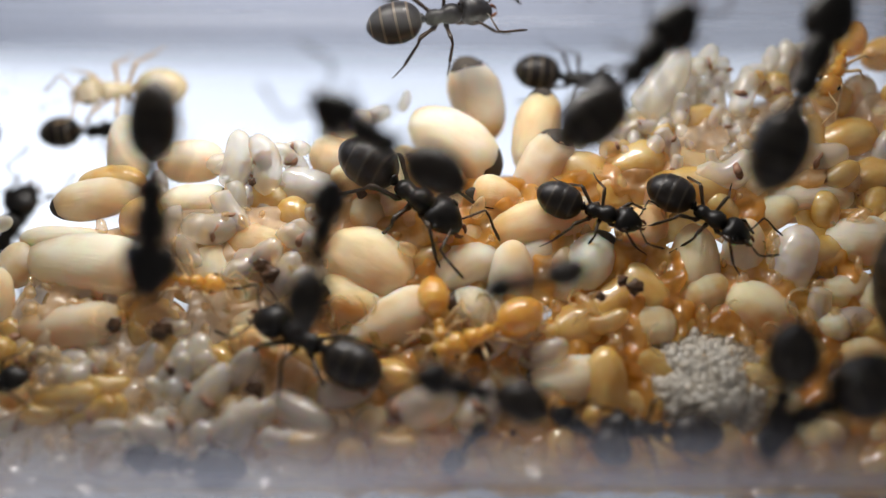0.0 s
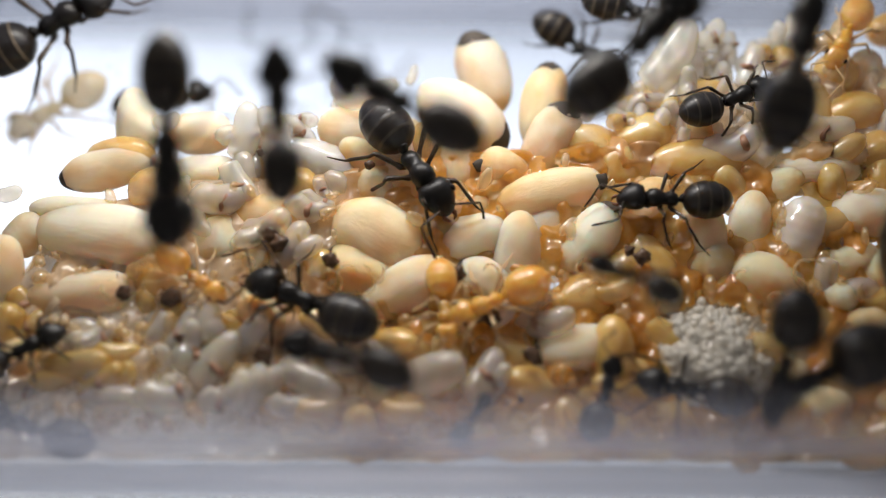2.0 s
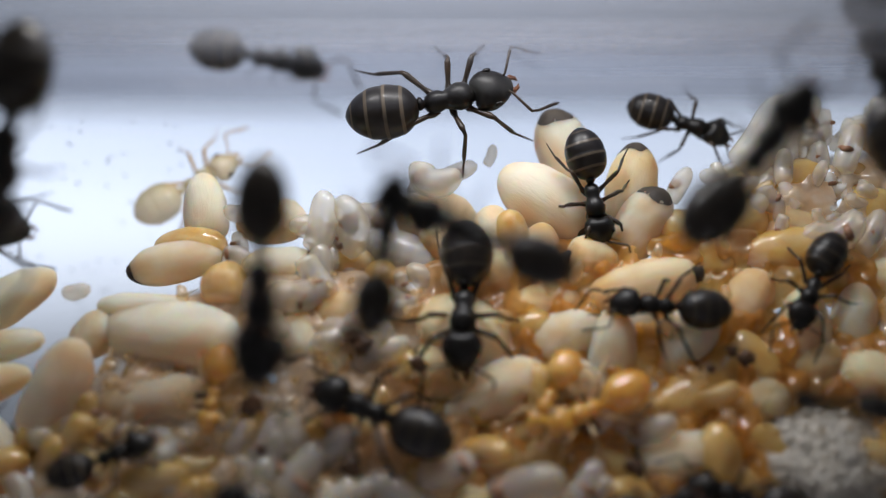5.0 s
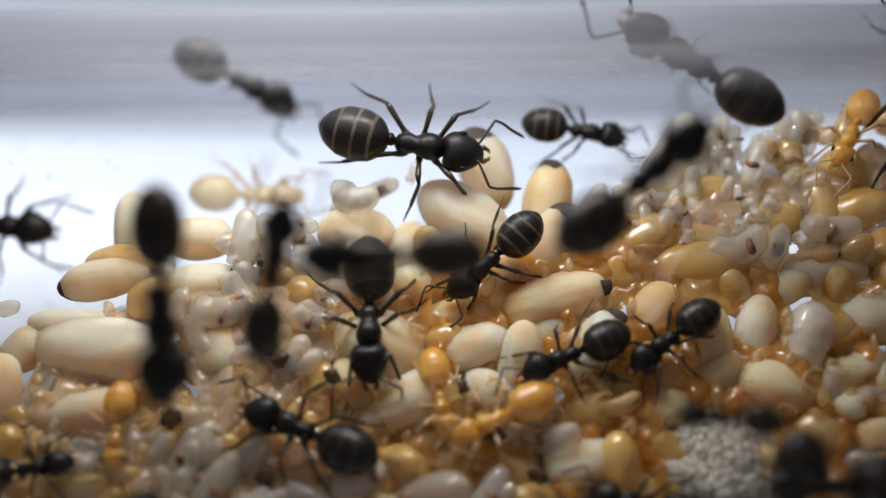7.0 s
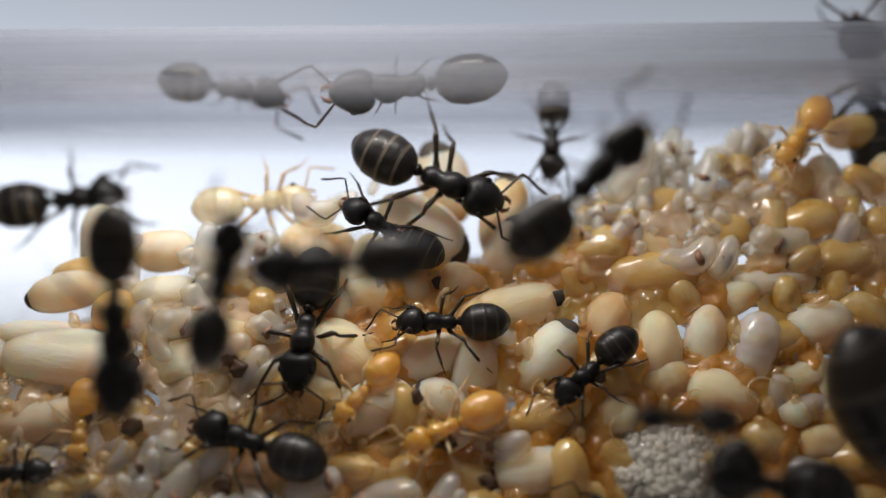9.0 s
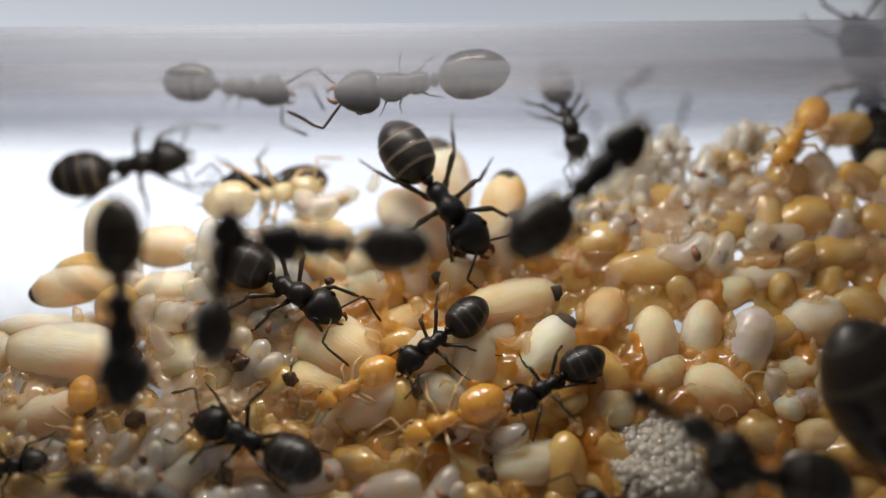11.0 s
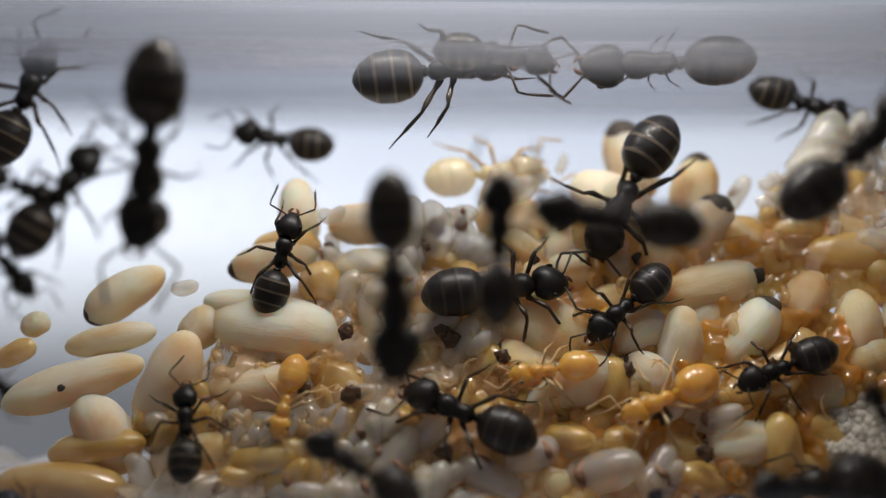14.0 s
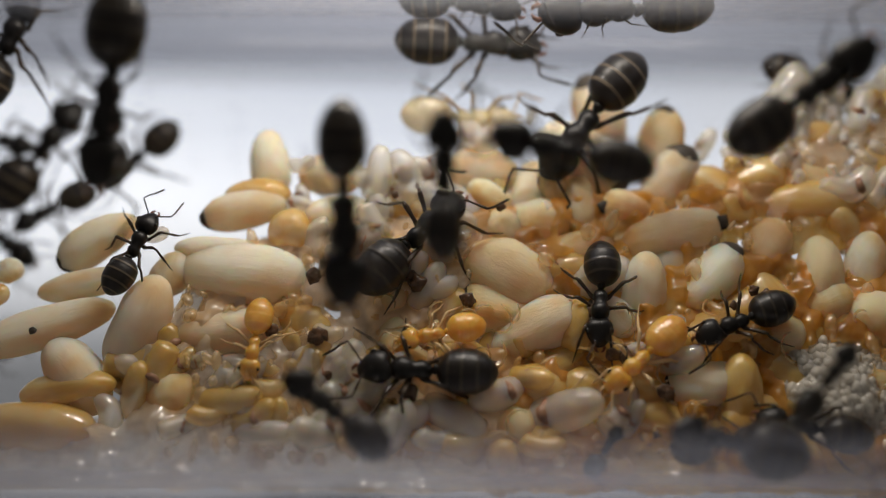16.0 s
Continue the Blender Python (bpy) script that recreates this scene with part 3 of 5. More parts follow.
larvae(22, -12.2, -8.6, -5.6, -3.2, 1.1, 2.0, 0.45)
larvae(10, -4.5, -0.5, 1.2, 2.8, 1.0, 1.5, 0.05)


# the crust of young larvae on the high end of the pile
for _ in range(125):
    x, z = rnd.uniform(7.6, 14.2), rnd.uniform(2.0, 6.4)
    if z < pile_top(x) + 0.5 and in_tube(pile_front(z), z, 0.6):
        larva(x, pile_front(z) + rnd.uniform(-0.3, 0.5), z, rnd.uniform(0.7, 1.3), rnd.uniform(0, 360), rnd.random() < 0.08, rnd.random() < 0.45)


def egg_heap():
    """The heap of eggs on the flank of the pile: a mound with loose eggs on its face."""
    bm = bmesh.new()
    seedling = bmesh.new()
    bmesh.ops.create_icosphere(seedling, subdivisions=2, radius=1.0)
    shape = [v.co.copy() for v in seedling.verts]
    tris = [[v.index for v in f.verts] for f in seedling.faces]
    seedling.free()

    def face(x, z):
        u = math.hypot((x - 10.0) / 2.1, (z + 4.4) / 1.7)
        lump = 0.22 * noise.noise(Vector((x, z, 0)) * 1.3) + 0.1 * noise.noise(Vector((x, z, 5)) * 3.5)
        return pile_front(z) + 0.35 - 0.95 * max(1 - u * u, -0.6) + lump

    rows = [[bm.verts.new((7.6 + 0.08 * i, face(7.6 + 0.08 * i, -6.4 + 0.08 * k), -6.4 + 0.08 * k)) for k in range(51)] for i in range(61)]
    for r0, r1 in zip(rows, rows[1:]):
        for k in range(50):
            bm.faces.new((r0[k], r1[k], r1[k + 1], r0[k + 1]))
    for i in range(900):
        x, z = rnd.gauss(10.0, 1.0), rnd.gauss(-4.4, 0.85)
        if math.hypot((x - 10.0) / 2.2, (z + 4.4) / 1.8) > 1:
            continue
        k = rnd.uniform(0.5, 0.95)
        m = Matrix.Translation((x, face(x, z) - rnd.uniform(-0.05, 0.08), z)) @ Euler((rnd.uniform(0, 6), rnd.uniform(0, 6), rnd.uniform(0, 6))).to_matrix().to_4x4() @ Matrix.Diagonal((0.24 * k, 0.17 * k, 0.17 * k, 1))
        vs = [bm.verts.new(m @ c) for c in shape]
        for p, q, w in tris:
            bm.faces.new((vs[p], vs[q], vs[w]))
    ob = placed("egg_heap", mesh_of("egg_heap", bm, EGG))
    tagged(ob, "heap of tiny glassy white ant eggs", "eggs", kind="stuff")


egg_heap()


def jelly_droplets():
    """Droplets, shed skins and single eggs, moist and clear, that fill the chinks of the pile."""
    bm = bmesh.new()
    seedling = bmesh.new()
    bmesh.ops.create_icosphere(seedling, subdivisions=2, radius=1.0)
    shape = [v.co.copy() for v in seedling.verts]
    tris = [[v.index for v in f.verts] for f in seedling.faces]
    seedling.free()
    for i in range(1100):
        x, z = rnd.uniform(-10.5, 15), rnd.uniform(-6.4, 1.6)
        if z > bed_top(x) - 0.1 or rnd.random() < (z + 2.0) / 4.5 or math.hypot(x - 10, z + 4.4) < 1.7 or covered(x, z, 0.75):
            continue
        k = rnd.uniform(0.08, 0.25)
        m = Matrix.Translation((x, pile_front(z) + rnd.uniform(-0.55, 0.05), z)) @ Euler((rnd.uniform(0, 6), rnd.uniform(0, 6), rnd.uniform(0, 6))).to_matrix().to_4x4() @ Matrix.Diagonal((k * rnd.uniform(1.0, 2.2), k, k * rnd.uniform(0.6, 1), 1))
        vs = [bm.verts.new(m @ (c * (1 + 0.25 * noise.noise(c * 1.3 + Vector((i * 1.7, 0, 0)))))) for c in shape]
        for p, q, w in tris:
            bm.faces.new((vs[p], vs[q], vs[w]))
    # curled threads of shed skin
    for i in range(70):
        x, z = rnd.uniform(-8, 13), rnd.uniform(-6.0, -1.8)
        y, r, a0 = pile_front(z) - rnd.uniform(0.4, 0.7), rnd.uniform(0.2, 0.5), rnd.uniform(0, 6)
        m = Matrix.Translation((x, y, z)) @ Euler((rnd.uniform(-0.6, 0.6), 0, rnd.uniform(-0.6, 0.6))).to_matrix().to_4x4()
        pts = [m @ Vector((r * math.cos(a0 + u * 0.5), 0.05 * math.sin(u), r * math.sin(a0 + u * 0.5))) for u in range(8)]
        tube(bm, pts, [0.012, 0.03, 0.04, 0.045, 0.045, 0.04, 0.03, 0.012], 5)
    ob = placed("jelly_droplets", mesh_of("jelly_droplets", bm, JELLY))
    tagged(ob, "clear moist droplets and shed skins between the brood", "droplets", kind="stuff")


jelly_droplets()


def crumb(x, y, z, size, angle):
    """A dark crumb of waste or old cocoon skin in the pile."""
    ob = placed("crumb", CRUMB_MESHES[int(angle) % 3], at=(x, y, z), turn=(90, angle, 0), size=size)
    tagged(ob, "dark brown crumb of waste in the brood pile", "crumb", "crumbs in the pile")


CRUMB_MESHES = []
for i in range(3):
    bm = bmesh.new()
    bmesh.ops.create_icosphere(bm, subdivisions=3, radius=1.0)
    for v in bm.verts:
        v.co *= 1 + 0.5 * noise.noise(v.co * 1.4 + Vector((i * 5.3, 0, 0))) + 0.2 * noise.noise(v.co * 4 + Vector((0, i * 3.1, 0)))
        v.co.z *= 0.5
    CRUMB_MESHES.append(mesh_of("crumb", bm, CRUST))
crumb(-5.61, -1.70, -2.77, 0.21, 73)
crumb(-2.99, -0.90, -0.99, 0.25, 112)
crumb(3.52, -1.98, -3.40, 0.21, 22)
crumb(-2.93, -2.42, -4.37, 0.27, 88)
crumb(7.98, -1.16, -1.58, 0.23, 23)
crumb(-0.15, 0.07, 1.15, 0.14, 69)
crumb(4.26, -2.94, -5.53, 0.11, 40)
crumb(7.60, -1.09, -1.41, 0.16, 161)
crumb(3.12, -1.95, -3.34, 0.20, 93)
crumb(6.95, -1.29, -1.86, 0.14, 98)
crumb(-3.51, 0.25, 1.54, 0.11, 131)
crumb(2.51, -1.43, -2.19, 0.11, 16)
crumb(4.72, -2.44, -4.43, 0.19, 118)
crumb(3.52, -1.94, -3.30, 0.18, 38)
crumb(-2.73, -1.02, -1.27, 0.26, 173)
crumb(-1.16, -1.24, -1.75, 0.20, 125)
crumb(2.56, -1.39, -2.10, 0.22, 128)
crumb(4.58, -2.41, -4.35, 0.20, 69)
crumb(-5.75, -1.74, -2.87, 0.25, 21)
crumb(-5.98, -0.90, -1.01, 0.21, 147)
crumb(-7.10, -1.67, -2.72, 0.19, 21)
crumb(-5.37, -2.23, -3.95, 0.12, 156)
crumb(1.87, -2.41, -4.37, 0.11, 10)
crumb(-1.25, -1.21, -1.69, 0.19, 31)
crumb(-5.97, -0.93, -1.07, 0.21, 41)
crumb(4.73, -2.43, -4.41, 0.17, 12)
larva(-4.32, -2.11, -4.57, 2.01, 52, False, True)
larva(-5.13, -1.91, -4.14, 1.55, 70, False, True)
larva(-6.02, -1.73, -3.74, 1.30, 60, False, False)
larva(-5.76, -2.11, -4.58, 1.12, 100, False, False)
larva(-7.80, -1.85, -4.00, 1.46, 30, False, True)
larva(-7.15, -2.04, -4.43, 1.35, 0, True, False)
larva(-3.44, -1.83, -3.95, 1.78, 40, False, True)
larva(-3.02, -2.38, -5.17, 1.75, 10, False, True)
larva(-3.89, -2.58, -5.62, 1.74, 20, False, True)
larva(-2.10, -2.68, -5.83, 1.42, 0, False, True)
larva(-4.08, 0.96, 2.26, 1.95, 80, False, False)
larva(-3.53, -0.51, -1.03, 1.35, 30, False, True)
larva(-2.15, -0.70, -1.44, 1.51, 10, False, False)
larva(-5.26, -0.36, -0.70, 1.36, -50, False, False)
larva(-4.57, -0.01, 0.09, 2.06, 10, False, True)
larva(-8.88, -2.39, -5.19, 1.27, 0, True, False)
larva(-7.46, -2.38, -5.19, 1.59, 30, True, True)
larva(-6.82, -2.38, -5.19, 1.27, 70, True, False)
larva(-5.74, -2.55, -5.55, 1.42, 60, False, True)
larva(3.69, -1.57, -3.37, 1.31, 30, False, False)
larva(3.66, -2.36, -5.14, 1.27, 60, False, True)
larva(4.86, -1.35, -2.89, 1.15, 20, False, False)
larva(7.18, -1.24, -2.63, 1.32, 20, True, False)
larva(0.98, -2.74, -5.97, 1.41, 0, True, False)
larva(-1.23, -2.71, -5.90, 1.57, 10, True, False)
larva(11.19, 0.75, 1.79, 2.11, 20, False, True)
larva(10.92, 2.50, 5.66, 1.48, 40, False, True)
larva(12.08, 2.00, 4.56, 1.65, 70, False, True)
larva(9.55, 2.17, 4.94, 2.76, 60, False, False)
larva(-4.78, -1.75, -3.79, 1.84, 60, False, True)
larva(-5.49, -1.33, -2.84, 1.19, 0, False, False)
larva(-3.13, -0.43, -0.84, 1.92, 20, False, True)
larva(-2.43, -0.66, -1.34, 1.74, 60, False, True)
larva(-0.28, -2.09, -4.53, 1.99, 10, False, True)
larva(-5.54, -2.58, -5.62, 1.96, 0, False, True)
larva(1.68, -2.29, -4.97, 2.64, 20, False, True)
larva(5.13, -1.65, -3.56, 1.85, 10, False, True)
larva(3.33, -2.28, -4.95, 1.81, 50, False, True)
larva(-1.61, -2.36, -5.14, 2.14, -20, False, True)
larva(-3.25, -2.50, -5.45, 1.80, 60, False, False)
larva(0.74, -1.88, -4.06, 1.50, 0, True, True)
larva(-8.22, -2.18, -4.74, 1.98, 10, True, False)
larva(-7.17, -2.58, -5.63, 1.79, 0, False, False)
larva(-5.28, -1.76, -3.79, 1.51, 60, False, True)
larva(-6.63, 1.08, 2.51, 1.10, 10, False, False)
larva(-3.15, 0.92, 2.16, 2.00, 100, False, True)
larva(-11.12, 0.05, 0.21, 1.06, 10, False, False)
larva(12.30, 0.81, 1.90, 1.58, 60, False, True)
larva(14.13, 1.04, 2.41, 1.95, 0, False, True)
larva(-0.79, 1.50, 3.44, 1.98, -10, False, True)
larva(1.07, 3.30, 4.46, 0.75, 70, False, False)
larva(0.02, 3.06, 3.92, 1.29, 20)
larva(7.02, 2.86, 3.48, 1.28, 60)
larva(-0.91, 2.79, 3.31, 1.49, 10)


def flecks():
    """Fine dirt on the inside of the back glass."""
    bm = bmesh.new()
    r = random.Random(5)
    for _ in range(150):
        x, z = r.uniform(-20, -9.5), r.uniform(-2.5, 6.0)
        y = math.sqrt(R_IN ** 2 - z ** 2) - 0.06
        m = Matrix.Translation((x, y, z)) @ Matrix.Rotation(r.uniform(0, 6), 4, "Y") @ Matrix.Diagonal((r.uniform(0.03, 0.12), 0.03, r.uniform(0.02, 0.05), 1))
        bmesh.ops.create_icosphere(bm, subdivisions=1, radius=1.0, matrix=m)
    ob = placed("dirt_flecks", mesh_of("dirt_flecks", bm, FLECK))
    tagged(ob, "grey dirt flecks on the inside of the glass", "dirt", kind="stuff")


flecks()


# ---- ants; one unit is a millimetre for an ant 4 mm long, head towards +x, back towards +z ----
def gaster_mesh(dark, band):
    rows, n = [], 44
    for i in range(n + 1):
        v = 1 - i / n
        if v < 0.4:
            r = 0.70 * (1 - ((v - 0.4) / 0.41) ** 2) ** 0.5
        else:
            r = 0.70 * max(math.cos(math.pi / 2 * ((v - 0.4) / 0.6) ** 1.4), 0) ** 0.62 + 0.006
        step = (v * 4.3) % 1.0
        rows.append((0.95 - 1.9 * v, r * (1 + 0.03 * step), 0))
    bm = lathe(rows, 24, 0.92)
    bm.faces.ensure_lookup_table()
    for f in bm.faces:
        v = (0.95 - f.calc_center_median().x) / 1.9
        if 0.15 < v < 0.9 and (v * 4.3) % 1.0 > 0.8:
            f.material_index = 1
    return mesh_of("gaster", bm, (dark, band))


def head_mesh(mat):
    rows = [(-0.5, 0.12, 0), (-0.485, 0.27, 0), (-0.43, 0.38, 0.01), (-0.30, 0.48, 0.02), (-0.18, 0.525, 0.02), (-0.05, 0.53, 0.02), (0.14, 0.48, 0.01), (0.30, 0.40, -0.01), (0.43, 0.31, -0.04), (0.53, 0.22, -0.06), (0.59, 0.14, -0.07), (0.61, 0.06, -0.08)]
    bm = lathe(rows, 22, 0.7)
    for v in bm.verts:
        # a shallow notch in the back of the head
        v.co.x += 0.09 * max(0.0, 1 - abs(v.co.y) / 0.3) * (1 if v.co.x < -0.4 else 0)
    return mesh_of("head", bm, mat)


def mesosoma_mesh(mat):
    rows = [(-0.68, 0.10, -0.06), (-0.62, 0.2, -0.04), (-0.48, 0.27, 0.0), (-0.3, 0.28, 0.04), (-0.16, 0.23, 0.02), (-0.02, 0.29, 0.07), (0.2, 0.36, 0.1), (0.42, 0.33, 0.07), (0.56, 0.2, 0.02), (0.64, 0.12, -0.02)]
    return mesh_of("mesosoma", lathe(rows, 18, 0.95), mat)


def petiole_mesh(mat):
    rows = [(-0.2, 0.07, -0.05), (-0.1, 0.12, 0.0), (-0.02, 0.17, 0.1), (0.04, 0.16, 0.1), (0.1, 0.1, 0), (0.2, 0.07, -0.05)]
    return mesh_of("petiole", lathe(rows, 12, 1.25), mat)


def limb_mesh(name, pts, radii, mat):
    bm = bmesh.new()
    tube(bm, pts, radii, 7)
    bmesh.ops.recalc_face_normals(bm, faces=bm.faces)
    return mesh_of(name, bm, mat)


def leg_mesh(side, reach, sweep, mat):
    """Hip, thigh up to the knee, shin down, foot of small joints."""
    c, s = math.cos(radians(sweep)), math.sin(radians(sweep)) * 1.0

    def at(out, along, up):
        return (s * out + along, side * c * out, up)
    k = reach
    pts = [(0, 0, 0), at(0.14 * k, 0, -0.06), at(0.3 * k, 0, 0.05), at(0.75 * k, 0.02, 0.34), at(0.86 * k, 0.03, 0.36), at(0.98 * k, 0.05, 0.2), at(1.35 * k, 0.12 * (1 if sweep > 0 else -1), -0.28), at(1.45 * k, 0.16 * (1 if sweep > 0 else -1), -0.42), at(1.62 * k, 0.24 * (1 if sweep > 0 else -1), -0.5), at(1.84 * k, 0.32 * (1 if sweep > 0 else -1), -0.55)]
    radii = [0.09, 0.1, 0.065, 0.085, 0.06, 0.05, 0.06, 0.035, 0.028, 0.016]
    return limb_mesh("leg", pts, radii, mat)


def antenna_mesh(side, mat):
    pts = [(0, 0, 0), (0.12, side * 0.1, 0.05), (0.42, side * 0.62, 0.16), (0.46, side * 0.68, 0.16), (0.7, side * 0.66, 0.06), (1.0, side * 0.56, -0.1), (1.3, side * 0.48, -0.2), (1.42, side * 0.45, -0.24)]
    return limb_mesh("antenna", pts, [0.035, 0.032, 0.04, 0.034, 0.036, 0.042, 0.046, 0.02], mat)


def mandible_mesh(side, mat):
    pts = [(0, 0, 0), (0.12, side * 0.06, -0.02), (0.24, side * 0.0, -0.04), (0.28, -side * 0.08, -0.05)]
    return limb_mesh("mandible", pts, [0.07, 0.075, 0.05, 0.015], mat)


def eye_mesh(mat):
    bm = bmesh.new()
    bmesh.ops.create_uvsphere(bm, u_segments=12, v_segments=8, radius=1.0)
    return mesh_of("eye", bm, mat)


def ant_kit(shell, belly, band, legs):
    return dict(gaster=gaster_mesh(belly, band), head=head_mesh(shell), mesosoma=mesosoma_mesh(shell), petiole=petiole_mesh(shell),
                leg={(p, s): leg_mesh(s, r, w, legs) for p, r, w in ((0, 0.9, 52), (1, 0.88, -8), (2, 1.12, -48)) for s in (-1, 1)},
                antenna={s: antenna_mesh(s, legs) for s in (-1, 1)}, mandible={s: mandible_mesh(s, RUST if shell is BLACK else legs) for s in (-1, 1)}, eye=eye_mesh(EYE))


KITS = {"dark": ant_kit(BLACK, GASTER, RIM, LEG), "banded": ant_kit(BLACK, GASTER, BAND, LEG), "straw": ant_kit(STRAW, STRAW, STRAW, CALLOW_LEG), "pale": ant_kit(CALLOW, CALLOW, CALLOW, CALLOW_LEG)}
HIPS = ((0.34, 0.2), (0.0, 0.2), (-0.34, 0.2))


def ant(kind, size, seed, plump, reach=1.0):
    """One ant: its root carries body, limbs and feelers."""
    kit, r = KITS[kind], random.Random(seed)
    root = new("ant")
    root.scale = (size,) * 3
    big = "large " if size > 1.25 else ""
    tagged(root, big + {"dark": "black worker ant with a shiny gaster", "banded": "black worker ant with a pale-banded gaster", "straw": "pale straw-coloured callow ant, freshly hatched", "pale": "amber callow ant, freshly hatched"}[kind], "ant", "ants in the tube")
    placed("mesosoma", kit["mesosoma"], root)
    placed("petiole", kit["petiole"], root, at=(-0.78, 0, 0.02))
    placed("gaster", kit["gaster"], root, at=(-1.75, 0, 0.05), turn=(0, r.uniform(-8, 6), r.uniform(-7, 7)), size=(0.5 + 0.5 * plump, plump, plump))
    head = placed("head", kit["head"], root, at=(1.02, 0, 0.06), turn=(0, r.uniform(4, 16), r.uniform(-10, 10)))
    for s in (-1, 1):
        placed("eye", kit["eye"], head, at=(0.02, s * 0.45, 0.17), size=(0.12, 0.07, 0.1))
        placed("mandible", kit["mandible"][s], head, at=(0.50, s * 0.12, -0.07))
        placed("antenna", kit["antenna"][s], head, at=(0.34, s * 0.16, 0.12), turn=(0, r.uniform(-12, 12), s * r.uniform(-28, 22)))
    limbs = []
    for p, (hx, hy) in enumerate(HIPS):
        for s in (-1, 1):
            ob = placed("leg", kit["leg"][p, s], root, at=(hx, s * hy, -0.12), turn=(r.uniform(-9, 9), 0, r.uniform(-17, 17)), size=reach)
            limbs.append((ob, p, s))
    return root, limbs


ants = {}
ants["n1"] = ant("dark", 1.25, 159, 0.72, 0.62)
ants["n2"] = ant("dark", 0.88, 160, 0.85, 0.62)
ants["n3"] = ant("dark", 1.01, 161, 0.85, 0.62)
ants["n4"] = ant("dark", 1.09, 162, 0.95, 0.62)
ants["n5"] = ant("dark", 1.27, 163, 0.82, 0.3)
ants["a1"] = ant("banded", 0.86, 146, 0.9, 0.3)
ants["n7"] = ant("dark", 0.82, 165, 0.9, 0.62)
ants["n8"] = ant("dark", 0.59, 166, 0.9, 0.62)
ants["n9"] = ant("dark", 0.81, 167, 1.15, 0.62)
ants["n10"] = ant("dark", 0.86, 207, 1.35, 0.62)
ants["n11"] = ant("dark", 1.28, 208, 0.88, 0.62)
ants["v1"] = ant("dark", 0.78, 167, 1.0, 0.62)
ants["v2"] = ant("dark", 0.41, 168, 1.0, 0.62)
ants["v3"] = ant("dark", 0.79, 169, 1.0)
ants["v4"] = ant("dark", 0.58, 170, 1.2, 0.62)
ants["l1"] = ant("banded", 0.69, 157, 1.0)
ants["f1"] = ant("dark", 1.07, 151, 1.0)
ants["f2"] = ant("dark", 0.97, 152, 1.0)
ants["f3"] = ant("dark", 0.77, 153, 1.0)
ants["f4"] = ant("dark", 0.81, 154, 1.0)
ants["u1"] = ant("banded", 0.94, 166, 1.0)
ants["u2"] = ant("banded", 1.24, 167, 0.95)
ants["u3"] = ant("banded", 1.16, 168, 1.0)
ants["u4"] = ant("banded", 0.83, 169, 1.0)
ants["u5"] = ant("banded", 0.86, 170, 1.0)
ants["r1"] = ant("dark", 1.47, 163, 1.0)
ants["k1"] = ant("banded", 1.18, 156, 1.0)
ants["k2"] = ant("banded", 1.05, 157, 1.0)
ants["k3"] = ant("banded", 0.85, 158, 1.0)
ants["p1"] = ant("straw", 0.94, 161, 1.0)
ants["p3"] = ant("pale", 0.61, 163, 1.0)
ants["p4"] = ant("pale", 0.64, 164, 1.0)
ants["p5"] = ant("pale", 0.73, 165, 1.0)
ants["p6"] = ant("pale", 0.77, 166, 1.0)
ants["q"] = ant("dark", 2.71, 113, 0.78, 0.62)
ants["k4"] = ant("banded", 0.78, 159, 1.0)
ants["k5"] = ant("banded", 0.79, 160, 1.0)
ants["k6"] = ant("banded", 0.65, 161, 1.0)


# ---- what moves ----
def stance(x, y, z, heading, face, tilt, lean):
    """A crawling ant's pose: heading in degrees in the upright plane, face 1 with its back to the front, -1 with its belly."""
    h = radians(heading)
    n = Vector((0, -math.cos(radians(tilt)), math.sin(radians(tilt)))) * face
    fwd = Vector((math.cos(h), 0, math.sin(h)))
    fwd = (fwd - n * fwd.dot(n)).normalized()
    m = Matrix((fwd, n.cross(fwd), n)).transposed().to_4x4()
    return Matrix.Translation(Vector((x, y, z)) * MM) @ m @ Matrix.Rotation(radians(lean), 4, "X")


def crawl(made_ant, face, tilt, lean, rows):
    root, limbs = made_ant
    walk(root, [(r[0], stance(*r[1:], face, tilt, lean)) for r in rows])
    # legs swing in two tripods with the way covered
    times = [r[0] for r in rows]
    way = [0.0]
    for a, b in zip(rows, rows[1:]):
        way.append(way[-1] + math.dist(a[1:4], b[1:4]) + 0.012 * abs(b[4] - a[4]))
    if way[-1] < 1.5:
        return
    steps = [i * 0.2 for i in range(81)]
    gone = np.interp(steps, times, way)
    stride = 1.3 * root.scale.x
    for ob, p, s in limbs:
        phase = math.pi * ((p + (s > 0)) % 2)
        base = ob.rotation_euler.copy()
        keys = []
        for t, g in zip(steps, gone):
            a = math.sin(2 * math.pi * g / stride + phase)
            keys.append((t, Matrix.LocRotScale(ob.location, Euler((base.x + 0.10 * s * math.cos(2 * math.pi * g / stride + phase), base.y, base.z + 0.27 * a)), None)))
        walk(ob, keys)


